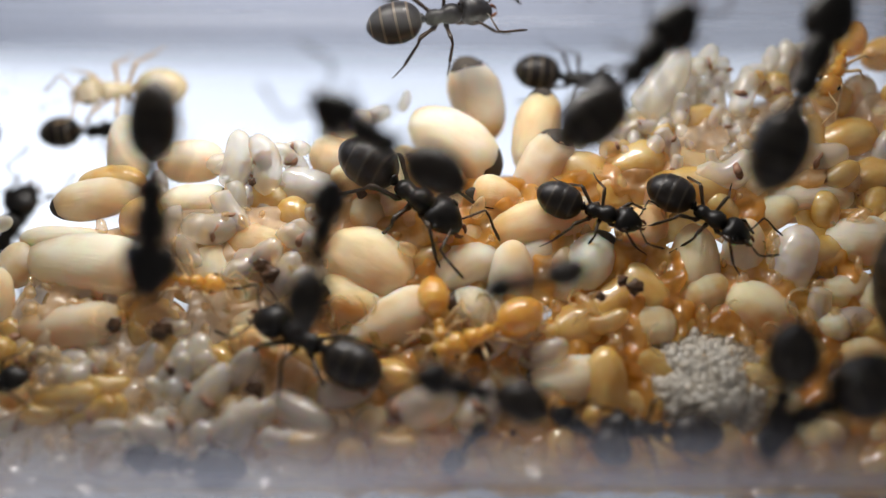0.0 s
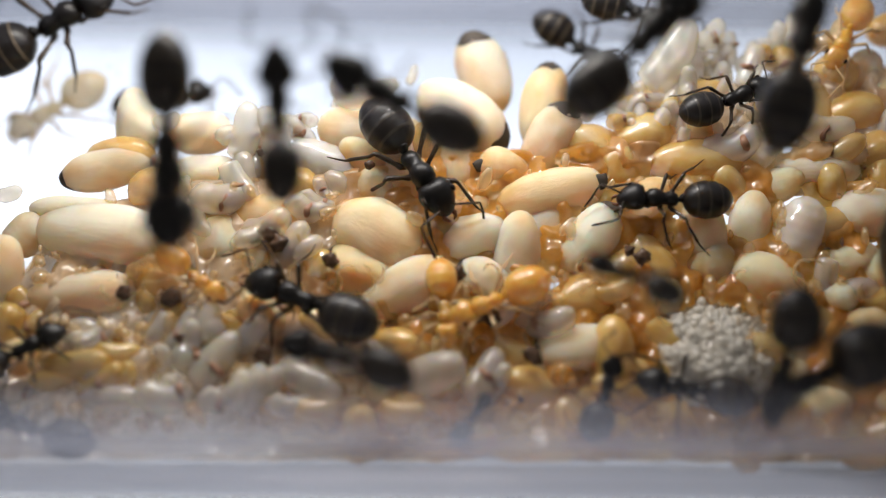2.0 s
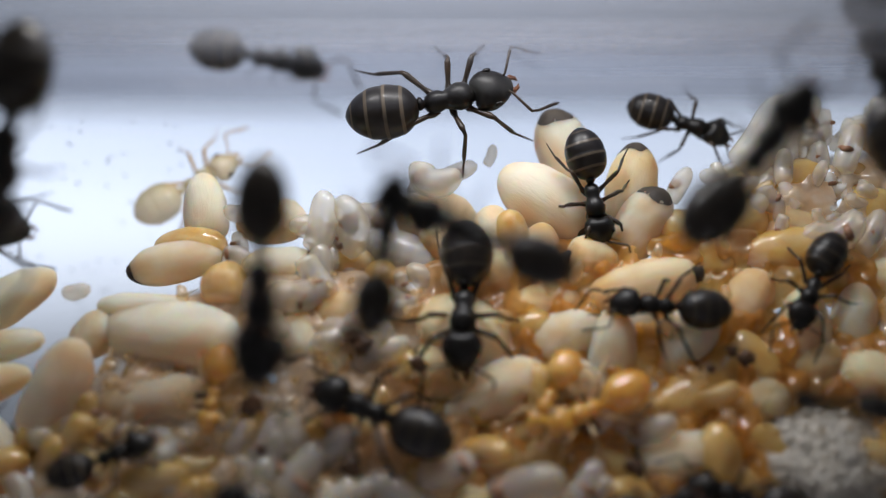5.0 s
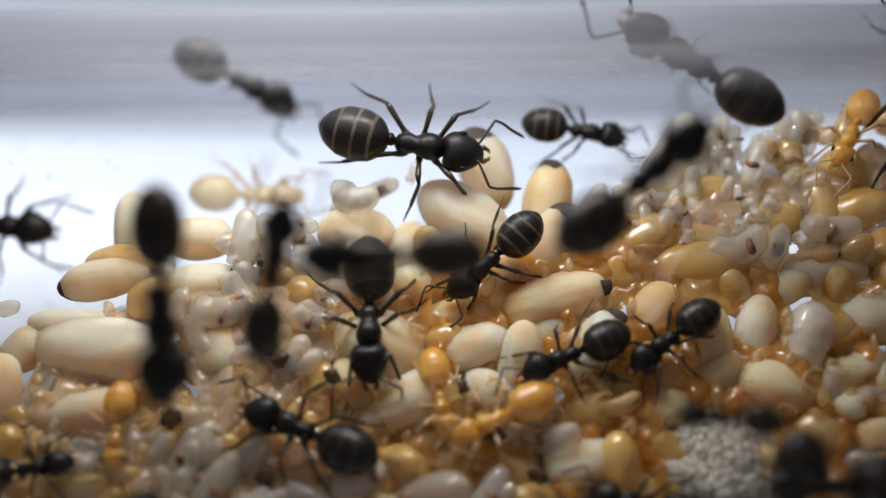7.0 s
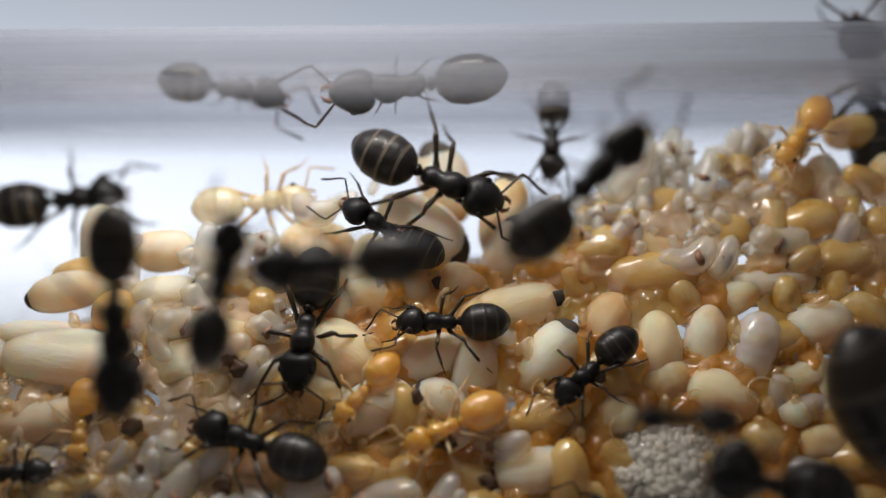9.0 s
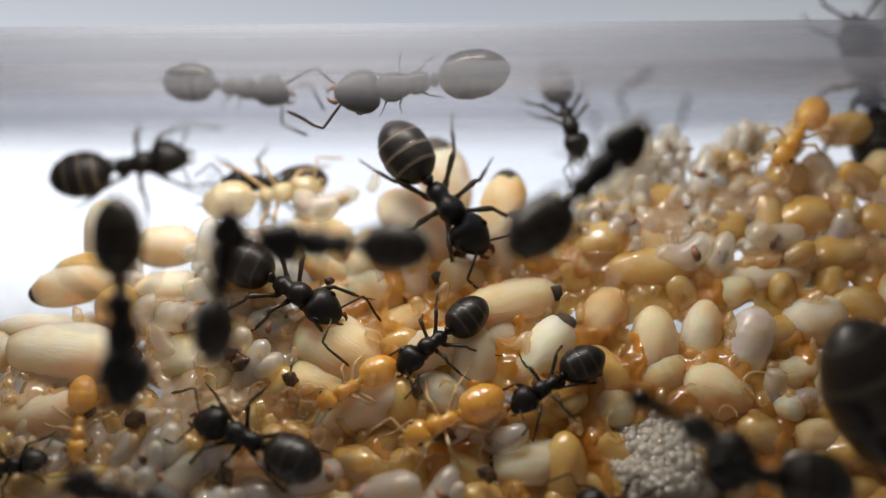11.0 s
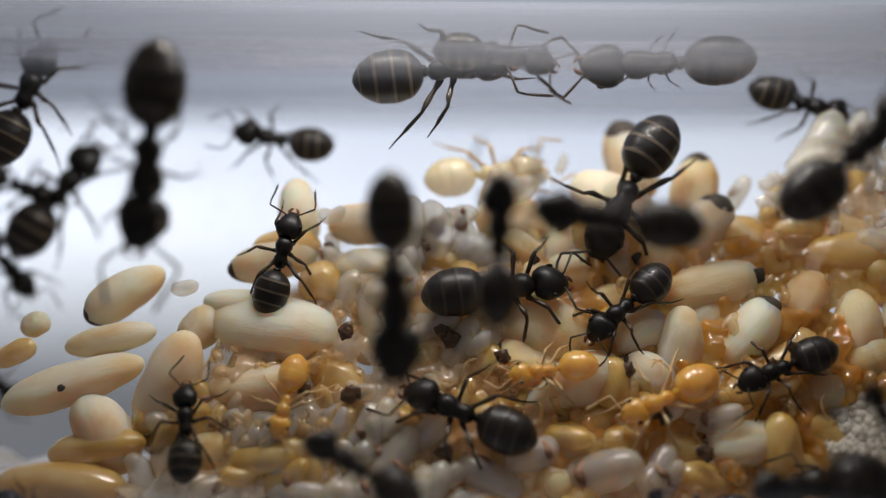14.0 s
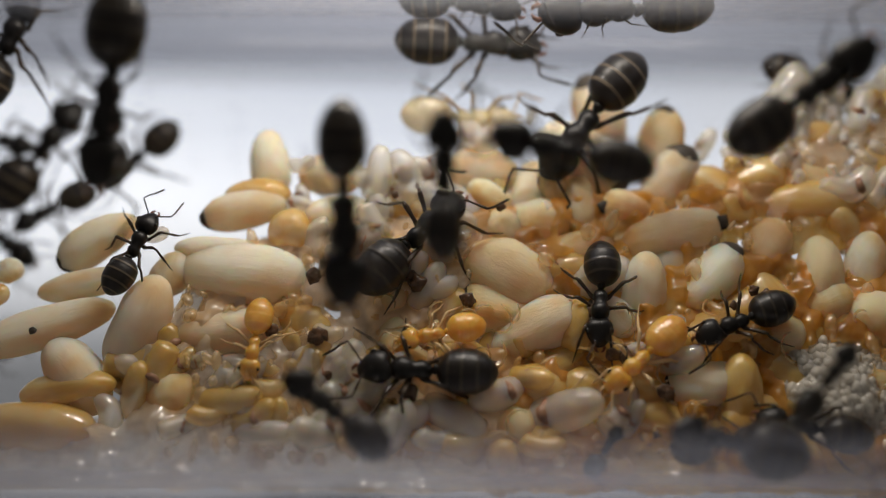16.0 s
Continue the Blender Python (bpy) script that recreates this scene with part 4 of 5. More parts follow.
def motions():
    crawl(ants["n1"], -1, 0, 0, [(0, -4.56, -7.20, 0.35, -91), (0.7, -4.45, -7.20, 0.58, -91), (1.5, -4.50, -7.20, 0.49, -91), (2, -4.44, -7.20, 0.56, -88), (2.5, -4.39, -7.20, 0.53, -88), (3, -4.33, -7.20, 0.50, -89), (5.5, -4.58, -7.20, 0.27, -91), (6, -4.57, -7.20, 0.21, -87), (6.5, -4.53, -7.20, 0.31, -88), (7, -4.53, -7.20, 0.35, -88), (7.5, -4.64, -7.20, 0.29, -89), (8, -4.60, -7.20, 0.22, -89), (8.5, -4.57, -7.25, 0.17, -89), (9, -4.46, -7.20, 0.31, -88), (9.5, -4.42, -7.20, 0.27, -88), (12, -4.41, -7.20, 0.38, -87), (12.5, -4.34, -7.20, 0.28, -87), (13, -4.28, -7.20, 0.25, -89), (13.5, -4.24, -7.20, 0.23, -88), (14, -4.20, -7.20, 0.26, -87), (14.5, -4.23, -7.20, 0.24, -87), (15, -4.30, -7.20, 0.22, -88), (15.5, -4.37, -7.20, 0.28, -87), (16, -4.42, -7.20, 0.37, -88)])
    crawl(ants["n2"], -1, 0, 0, [(0, -0.55, -7.40, -0.23, 77), (0.7, -1.07, -7.45, 0.23, 89), (1.1, -1.22, -7.45, 0.38, 86), (1.5, -1.62, -7.30, 1.70, 92), (2, -1.83, -7.25, 1.91, 93), (2.5, -1.76, -7.25, 1.95, 92), (3, -1.78, -7.25, 1.95, 90), (5.5, -1.75, -7.30, 1.63, 79), (6, -1.80, -7.35, 1.57, 81), (6.5, -1.84, -7.30, 1.62, 82), (7, -1.87, -7.30, 1.63, 80), (7.5, -1.89, -7.30, 1.64, 79), (8, -1.91, -7.35, 1.57, 80), (8.5, -1.96, -7.30, 1.61, 77), (9, -1.88, -7.30, 1.67, 78), (9.5, -1.84, -7.30, 1.66, 75), (12, -1.93, -7.30, 1.84, 85), (12.5, -1.89, -7.25, 1.98, 86), (13, -1.74, -7.30, 1.85, 90), (13.5, -1.68, -7.30, 1.81, 90), (14, -1.65, -7.25, 1.88, 89), (14.5, -1.64, -7.25, 1.86, 90), (15, -1.75, -7.30, 1.77, 89), (15.5, -1.95, -7.30, 1.82, 89), (16, -1.95, -7.30, 1.79, 90)])
    crawl(ants["n3"], -1, 0, 0, [(0, 0.62, -7.10, 2.21, 150), (0.7, 0.84, -7.00, 2.44, 154), (1.5, 0.66, -7.10, 2.08, 165), (2, 0.71, -7.05, 2.28, 152), (2.5, 0.46, -7.10, 2.16, 152), (3, 0.49, -7.15, 1.98, 155), (5.5, 0.00, -7.20, 1.74, 160), (6, 0.10, -7.20, 1.54, 171), (6.5, 0.15, -7.20, 1.69, 173), (7, 0.41, -7.15, 1.77, 181), (7.5, 0.15, -7.10, 1.96, 180), (8, 0.08, -7.10, 1.88, 186), (8.5, 0.23, -7.20, 1.63, 186), (9, 0.45, -7.10, 1.92, 184), (9.5, 0.55, -7.05, 2.20, 179), (12, 0.52, -7.00, 2.29, 177), (12.5, 0.66, -7.00, 2.25, 177), (13, 0.66, -7.00, 2.33, 175), (13.5, 0.88, -7.00, 2.27, 175), (14, 0.84, -7.00, 2.32, 173), (14.5, 0.97, -7.00, 2.40, 169), (15, 0.83, -7.00, 2.36, 166), (15.5, 0.87, -7.00, 2.31, 168), (16, 0.81, -7.00, 2.37, 168)])
    crawl(ants["n4"], -1, 0, 0, [(0, 7.23, -6.25, 4.15, 47), (0.7, 7.29, -6.15, 4.28, 46), (1.5, 7.19, -6.25, 4.11, 46), (2, 7.14, -6.35, 3.97, 46), (2.5, 7.12, -6.30, 4.05, 46), (3, 7.11, -6.35, 4.00, 47), (5.5, 6.87, -6.45, 3.77, 52), (6, 6.87, -6.50, 3.72, 49), (6.5, 6.96, -6.50, 3.71, 46), (7, 7.07, -6.45, 3.75, 41), (7.5, 7.05, -6.40, 3.87, 42), (8, 7.08, -6.40, 3.90, 44), (8.5, 7.05, -6.35, 3.95, 45), (9, 7.21, -6.30, 4.05, 44), (9.5, 7.24, -6.30, 4.00, 44), (12, 7.41, -6.35, 3.96, 41), (12.5, 7.56, -6.30, 3.99, 39), (13, 7.71, -6.25, 4.12, 44), (13.5, 7.77, -6.15, 4.28, 43), (14, 7.77, -6.15, 4.30, 43), (14.5, 7.72, -6.15, 4.26, 42), (15, 7.63, -6.25, 4.10, 40), (15.5, 7.56, -6.30, 4.00, 40), (16, 7.77, -6.20, 4.14, 37)])
    # from 7.5 s on, n5 stands in for an ant's reflection in the top glass
    crawl(ants["n5"], -1, 0, 0, [(0, 11.32, -6.30, 4.02, 69), (0.7, 11.11, -6.20, 4.21, 74), (1.5, 11.15, -6.25, 4.12, 75), (2, 11.03, -6.20, 4.22, 77), (2.5, 10.96, -6.10, 4.38, 78), (3, 11.04, -6.25, 4.13, 76), (4.2, 10.90, -5.55, 5.10, 93), (5.5, 10.19, -2.85, 7.12, 108), (6, 10.48, -1.48, 7.50, 123), (6.5, 9.86, -1.49, 7.43, 137), (7, 9.04, -1.47, 7.37, 148), (7.5, 5.65, -1.39, 7.18, 174), (8, 1.81, -1.29, 7.12, 183), (8.5, 1.81, -1.28, 7.12, 185), (9, 2.10, -1.32, 7.10, 186), (9.5, 2.20, -1.29, 7.10, 186), (12, 2.33, -1.31, 7.06, 190), (12.5, 2.51, -1.36, 7.06, 190), (13, 2.86, -1.34, 7.10, 185), (13.5, 3.01, -1.43, 7.10, 183), (14, 3.07, -1.43, 7.10, 183), (14.5, 3.09, -1.45, 7.09, 183), (15, 3.07, -1.54, 7.06, 185), (15.5, 3.08, -1.63, 7.05, 183), (16, 2.87, -1.78, 7.02, 183)])
    # from 5.3 s on, a1 stands in for another such ghost reflection
    crawl(ants["a1"], 1, 8, 0, [(0, -9.92, 5.90, 3.72, 3), (0.7, -9.60, 5.90, 3.53, 9), (1.1, -9.70, 5.90, 3.42, 9), (1.5, -9.34, 5.90, 3.30, 6), (2, -7.57, 5.71, 4.03, 11), (2.5, -5.21, 5.15, 4.70, 6), (3, -3.87, 5.14, 4.88, 9), (3.2, -3.32, 4.96, 5.06, 10), (5.3, -5.17, -3.25, 6.59, -22), (5.5, -5.23, -3.00, 6.66, -34), (6, -3.76, -4.15, 6.00, -39), (6.5, -3.57, -4.00, 6.11, -36), (7, -3.05, -3.80, 6.28, -28), (7.5, -2.92, -3.60, 6.37, -32), (8, -2.80, -3.85, 6.26, -24), (8.5, -2.67, -3.50, 6.49, -17), (9, -2.31, -3.00, 6.78, -9), (9.5, -2.04, -3.25, 6.67, -8), (12, -2.32, -3.10, 6.74, -6), (12.5, -1.97, -3.25, 6.70, -4), (13, -1.50, -3.20, 6.73, 0), (13.5, -1.39, -2.65, 6.93, -8), (14, -1.11, -2.05, 7.13, -7), (14.5, -1.00, -2.50, 6.98, -8), (15, -1.28, -2.10, 7.11, -9), (15.5, -1.29, -2.80, 6.87, -7), (16, -1.06, -2.55, 6.99, -5)])
    crawl(ants["n7"], -1, 0, 0, [(0, 2.89, -6.35, -3.86, 165), (0.7, 2.12, -6.40, -3.88, 178), (1.1, 0.95, -6.30, -3.95, 170), (1.5, 0.50, -6.25, -4.05, 173), (2, -0.67, -6.25, -3.97, 164), (2.5, -1.91, -6.35, -3.87, 166), (3, -2.54, -6.25, -4.05, 167), (5.5, -4.80, -5.70, -4.73, 159), (7, -4.59, -5.75, -4.66, 160), (9, -4.87, -6.00, -4.38, 165), (12, -5.05, -6.30, -3.90, 164), (12.5, -5.41, -6.30, -3.95, 162), (13, -5.41, -6.15, -4.14, 159), (13.5, -5.29, -6.25, -3.96, 156), (14, -5.37, -6.25, -3.94, 149), (14.5, -5.29, -6.20, -3.98, 146), (15, -5.30, -6.30, -3.87, 144), (15.5, -5.13, -6.15, -4.13, 151), (16, -5.02, -6.00, -4.25, 142)])
    crawl(ants["n8"], -1, 0, 0, [(0, 4.17, -7.50, -1.27, -166), (0.7, 4.67, -7.45, -1.29, -192), (1.1, 5.07, -7.40, -1.52, -197), (1.5, 5.59, -7.40, -1.61, -193), (2, 6.35, -7.30, -1.95, -202), (2.5, 7.99, -7.35, -1.91, -187), (3, 8.06, -7.35, -1.84, -191), (5.5, 8.05, -7.30, -1.96, -185), (6, 8.44, -7.30, -1.97, -185), (6.5, 8.47, -7.35, -1.88, -188), (7, 8.42, -7.30, -2.01, -185), (7.5, 8.68, -7.35, -1.84, -181), (8, 8.59, -7.35, -1.81, -184), (8.5, 8.73, -7.35, -1.84, -185), (9, 8.92, -7.35, -1.82, -183), (9.5, 8.97, -7.35, -1.80, -183), (12, 8.62, -7.30, -1.85, -225), (12.5, 8.58, -7.30, -1.94, -231), (13, 8.26, -7.15, -2.36, -247), (13.5, 7.81, -7.00, -2.73, -240), (14, 7.91, -7.05, -2.57, -242), (15, 7.90, -6.90, -3.31, -104), (15.5, 8.02, -6.95, -2.82, 54), (16, 7.94, -6.75, -3.31, 53)])
    crawl(ants["n9"], -1, 0, 0, [(0, 10.54, -6.25, -4.39, -105), (1.5, 10.51, -6.25, -4.36, -104), (3, 10.34, -6.05, -4.69, -105), (16, 10.34, -6.05, -4.69, -105)])
    crawl(ants["n10"], -1, 0, 0, [(0, 11.48, -6.05, -4.48, -154), (3, 11.26, -5.95, -4.61, -156), (9, 11.22, -6.50, -3.57, -190), (12.5, 11.33, -6.45, -3.72, -185), (13.5, 8.47, -6.05, -4.35, -180), (14.5, 5.26, -5.75, -4.76, -176), (15, 5.39, -5.50, -5.05, -176), (15.5, 5.11, -5.40, -5.15, -180), (16, 5.53, -5.25, -5.24, -192)])
    crawl(ants["n11"], -1, 0, 0, [(0, -10.73, -6.05, 3.49, -100), (13, -10.73, -6.05, 3.49, -100), (13.5, -10.73, -6.10, 3.44, -99), (14, -10.62, -6.05, 3.49, -95), (14.5, -10.54, -6.15, 3.39, -95), (15, -10.58, -6.10, 3.42, -95), (15.5, -10.70, -6.10, 3.45, -97), (16, -10.71, -6.15, 3.38, -96)])
    crawl(ants["v1"], -1, 0, 0, [(0, -5.06, -3.40, -6.29, 173), (0.7, -7.11, -3.40, -6.04, 171), (1.1, -7.72, -3.40, -6.23, 170), (1.5, -8.54, -3.40, -6.16, 163), (2, -9.35, -3.40, -6.23, 163), (2.5, -10.54, -3.40, -6.23, 166), (3, -10.81, -3.40, -5.93, 165), (5.5, -12.26, -3.40, -5.59, 168), (9, -11.22, -3.40, -5.40, 167), (16, -16.96, -3.40, -6.45, 157)])
    crawl(ants["v2"], -1, 0, 0, [(0, 3.05, -3.40, -5.72, 50), (1.5, 3.02, -3.40, -5.86, 48), (2.5, 2.91, -3.40, -5.85, 61), (3, 2.78, -3.40, -5.78, 57), (16, 2.78, -3.40, -5.78, 57)])
    crawl(ants["v3"], 1, 24, 0, [(0, 7.90, -3.18, -5.41, 174), (0.7, 8.75, -3.09, -5.19, 168), (1.1, 8.85, -3.15, -5.31, 166), (1.5, 9.05, -3.11, -5.23, 167), (2, 8.66, -3.08, -5.17, 168), (2.5, 7.88, -3.07, -5.19, 176), (3, 7.94, -3.07, -5.14, 168), (6, 6.82, -2.99, -4.95, 165), (9, 8.36, -3.10, -5.22, 168), (16, 8.36, -3.10, -5.22, 168)])
    crawl(ants["v4"], -1, 0, 0, [(0, 6.08, -3.40, -5.34, 148), (0.7, 6.72, -3.40, -5.28, 127), (1.1, 6.53, -3.40, -5.36, 124), (1.5, 6.73, -3.40, -5.17, 84), (2, 6.58, -3.40, -5.15, 74), (2.5, 5.54, -3.40, -5.90, 11), (3, 5.91, -3.40, -5.73, 14), (6, 4.91, -3.40, -5.08, 14), (9, 6.14, -3.40, -5.64, 11), (16, 6.14, -3.40, -5.64, 11)])
    crawl(ants["l1"], 1, 24, 0, [(0, -10.28, -2.68, -4.34, 22), (0.7, -9.90, -2.89, -4.74, 37), (1.1, -9.64, -2.85, -4.64, 36), (1.5, -9.65, -2.66, -4.22, 38), (2, -9.48, -2.63, -4.18, 32), (2.5, -9.15, -2.64, -4.19, 35), (3, -9.08, -2.51, -3.92, 32), (5.5, -9.27, -2.57, -4.06, 24), (6, -9.30, -2.59, -4.13, 24), (6.5, -9.12, -2.54, -4.03, 19), (7, -9.35, -2.55, -4.07, 11), (7.5, -9.09, -2.58, -4.18, 4), (9, -8.91, -2.49, -3.98, 3), (12, -9.24, -2.62, -4.19, 20), (12.5, -9.08, -2.70, -4.38, 17), (13, -9.53, -2.75, -4.52, 15), (13.5, -9.92, -2.57, -4.02, 42), (14, -10.48, -2.40, -3.54, 95), (14.5, -10.39, -2.08, -2.83, 86), (15, -11.27, -1.65, -1.89, 113), (15.5, -11.28, -1.39, -1.32, 103), (16, -11.46, -0.83, -0.07, 71)])
    crawl(ants["f1"], 1, 24, 0, [(0, 1.49, -0.22, 1.08, -41), (0.7, 1.30, -0.01, 1.45, -69), (1.1, 1.33, -0.20, 1.04, -63), (1.5, 1.38, -0.26, 0.91, -62), (2, 1.34, -0.23, 0.99, -59), (2.5, 1.22, -0.24, 0.95, -61), (3, 1.09, -0.39, 0.60, -74), (5.5, 0.00, -0.82, -0.38, -93), (6, 0.03, -0.79, -0.32, -85), (6.5, -0.01, -0.78, -0.30, -84), (7, -0.14, -0.80, -0.34, -89), (7.5, -0.08, -0.79, -0.31, -88), (8, -0.65, -0.82, -0.38, -102), (8.5, -1.26, -0.93, -0.60, -113), (9, -0.80, -0.77, -0.28, -97), (9.5, -0.63, -0.54, 0.27, -64), (12, -1.52, -0.32, 0.91, -31), (12.5, -0.50, -0.39, 0.79, -28), (13, -0.28, -0.68, 0.24, -12), (13.5, -0.63, -0.69, 0.34, 7), (14, -0.84, -0.69, 0.34, 7), (14.5, -1.24, -0.45, 0.95, 18), (15, -1.74, -0.45, 1.03, 30), (15.5, -2.44, -0.78, 0.39, 47), (16, -2.54, -0.76, 0.43, 49)])
    crawl(ants["f2"], 1, 24, 0, [(0, -1.67, -2.23, -3.01, 149), (0.7, -1.57, -2.19, -2.96, 154), (1.5, -1.76, -2.20, -2.99, 156), (2, -2.10, -2.10, -2.77, 155), (2.5, -1.98, -2.10, -2.75, 154), (3, -2.21, -2.14, -2.89, 160), (5.5, -2.60, -2.13, -2.83, 153), (6, -1.90, -2.24, -3.07, 156), (6.5, -1.99, -2.25, -3.14, 162), (7, -2.17, -2.22, -3.03, 155), (7.5, -2.50, -2.26, -3.17, 164), (8, -2.64, -2.22, -3.10, 168), (8.5, -2.62, -2.25, -3.14, 162), (9, -2.37, -2.25, -3.13, 159), (9.5, -2.27, -2.28, -3.18, 157), (12, -2.55, -2.33, -3.27, 153), (12.5, -2.55, -2.32, -3.25, 152), (13, -2.84, -2.22, -3.00, 151), (13.5, -2.73, -2.24, -3.03, 147), (14, -2.68, -2.28, -3.16, 155), (14.5, -2.97, -2.10, -2.77, 153), (15, -2.88, -2.22, -3.07, 159), (15.5, -3.01, -2.33, -3.31, 162), (16, -2.91, -2.48, -3.73, 177)])
    crawl(ants["f3"], 1, 24, 0, [(0, 7.10, -0.40, 0.60, -21), (0.4, 6.97, -0.18, 1.17, -4), (0.7, 6.89, 0.21, 2.14, 14), (1.1, 8.76, 0.47, 2.84, 45), (1.5, 9.76, 0.59, 2.99, 18), (2, 11.33, 0.77, 3.43, 24), (2.5, 12.12, 0.65, 3.19, 31), (3, 12.08, 0.56, 2.92, 15), (3.8, 11.67, 0.24, 2.06, -14), (4.6, 10.45, -0.33, 0.58, -84), (5.5, 9.50, -0.64, 0.02, -143), (6, 8.89, -0.74, -0.21, -147), (6.5, 8.63, -0.83, -0.40, -148), (7, 8.46, -1.03, -0.87, -142), (7.5, 8.05, -1.15, -1.14, -142), (8, 7.91, -1.20, -1.21, -151), (8.5, 8.63, -1.05, -0.89, -144), (9, 7.60, -1.30, -1.48, -136), (9.5, 7.12, -1.44, -1.80, -137), (12, 6.24, -1.57, -2.02, -152), (12.5, 6.70, -1.58, -2.03, -154), (13, 6.46, -1.55, -1.97, -155), (13.5, 6.56, -1.66, -2.23, -151), (14, 6.91, -1.60, -2.07, -156), (14.5, 6.74, -1.66, -2.18, -161), (15, 6.94, -1.69, -2.28, -153), (15.5, 6.81, -1.64, -2.14, -162), (16, 6.78, -1.75, -2.39, -156)])
    crawl(ants["f4"], 1, 24, 0, [(0, 10.37, -0.44, 0.47, -38), (0.35, 10.50, -0.34, 0.64, -53), (0.7, 10.53, -0.35, 0.56, -100), (1.1, 10.25, -0.38, 0.50, -110), (1.5, 9.03, -0.77, -0.18, -161), (2, 8.59, -0.67, 0.15, -182), (2.5, 7.98, -0.59, 0.31, -180), (3, 6.90, -0.72, -0.01, -172), (5.5, 5.42, -0.81, -0.14, -187), (6, 5.33, -0.86, -0.30, -179), (6.5, 5.47, -1.15, -1.04, -158), (7, 5.50, -1.24, -1.25, -156), (7.5, 4.83, -1.07, -0.82, -164), (8, 4.89, -0.84, -0.20, -187), (8.5, 4.51, -0.76, -0.04, -185), (9, 3.26, -0.70, 0.08, -181), (9.5, 2.59, -0.85, -0.37, -160), (12, 3.31, -0.99, -0.76, -138), (12.5, 3.03, -0.98, -0.73, -143), (13, 2.55, -0.89, -0.48, -151), (13.5, 2.28, -1.04, -0.90, -135), (14, 2.38, -0.81, -0.38, -136), (14.5, 2.81, -1.05, -0.96, -122), (15, 2.40, -1.12, -1.07, -132), (15.5, 2.81, -1.40, -1.78, -99), (16, 2.82, -1.45, -1.89, -95)])
    crawl(ants["u1"], 1, 8, 0, [(0, 2.38, 1.42, 6.91, 10), (0.3, 2.83, 0.70, 7.03, 13), (0.8, 4.35, 4.30, 8.89, 13), (3, 6.32, 4.30, 9.85, 13), (5.5, 21.86, 4.30, 8.14, 9), (16, 22.17, 1.30, 6.93, 9)])
    crawl(ants["u2"], 1, 8, 0, [(0, -16.61, 5.90, 2.31, -150), (0.4, -15.97, 5.90, 2.50, -168), (0.6, -15.28, 5.90, 2.87, -180), (0.8, -14.95, 5.71, 4.13, -205), (1, -14.18, 4.77, 5.22, -225), (1.2, -13.22, 3.45, 6.08, -245), (1.5, -11.52, 1.95, 6.78, -279), (1.8, -10.50, 1.75, 6.85, -310), (2.1, -10.71, 3.64, 5.95, -335), (2.5, -9.30, 4.01, 5.85, -343), (3, -6.75, 3.63, 5.98, -346), (5.5, 0.33, 1.83, 6.11, -349), (6, 0.53, 1.65, 5.64, -358), (6.5, 0.76, 1.62, 5.54, -362), (7, 1.37, 1.49, 5.18, -371), (7.5, 1.96, 1.56, 5.38, -366), (8, 3.37, 1.35, 4.80, -381), (8.5, 3.32, 1.07, 4.11, -392), (9, 3.50, 1.18, 4.41, -384), (9.5, 4.04, 1.34, 4.86, -370), (10.8, 3.72, 0.94, 3.76, -401), (12, 2.61, 0.72, 3.14, -469), (12.5, 2.66, 0.71, 3.12, -469), (13, 2.32, 0.65, 3.06, -486), (13.5, 2.50, 0.68, 3.11, -483), (14, 2.66, 0.63, 2.96, -478), (14.5, 2.93, 0.59, 2.87, -473), (15, 2.90, 0.70, 3.10, -472), (15.5, 2.62, 0.78, 3.32, -482), (16, 2.48, 0.94, 3.69, -487)])
    crawl(ants["u3"], 1, 8, 0, [(0, -13.26, 5.90, 0.09, 68), (0.6, -13.38, 5.90, -0.50, 72), (0.8, -13.91, 5.90, -0.50, 80), (1.2, -15.99, 5.90, -0.33, 120), (2.2, -18.13, 5.90, 0.77, 60), (3, -20.77, 5.90, 1.20, 0), (5.5, -15.52, 5.90, 2.50, -4), (7, -13.74, 5.90, 2.86, -6), (7.5, -13.14, 5.90, 2.40, -11), (8, -12.88, 5.90, 2.76, -8), (8.5, -10.85, 5.90, 3.33, -6), (9, -9.97, 5.52, 4.23, 7), (9.5, -8.36, 4.95, 4.94, 11), (12, -7.46, 4.35, 5.56, 11), (12.5, -7.25, 3.01, 6.38, 30), (13, -5.67, 2.05, 6.75, 20), (13.5, -4.03, 0.11, 7.06, 14), (14, -2.75, -0.67, 7.06, 9), (14.5, -2.22, 1.07, 6.98, 5), (15, -1.09, 1.47, 6.94, 1), (15.5, -0.73, 1.45, 6.91, 4), (16, -0.56, 1.99, 6.76, -2)])
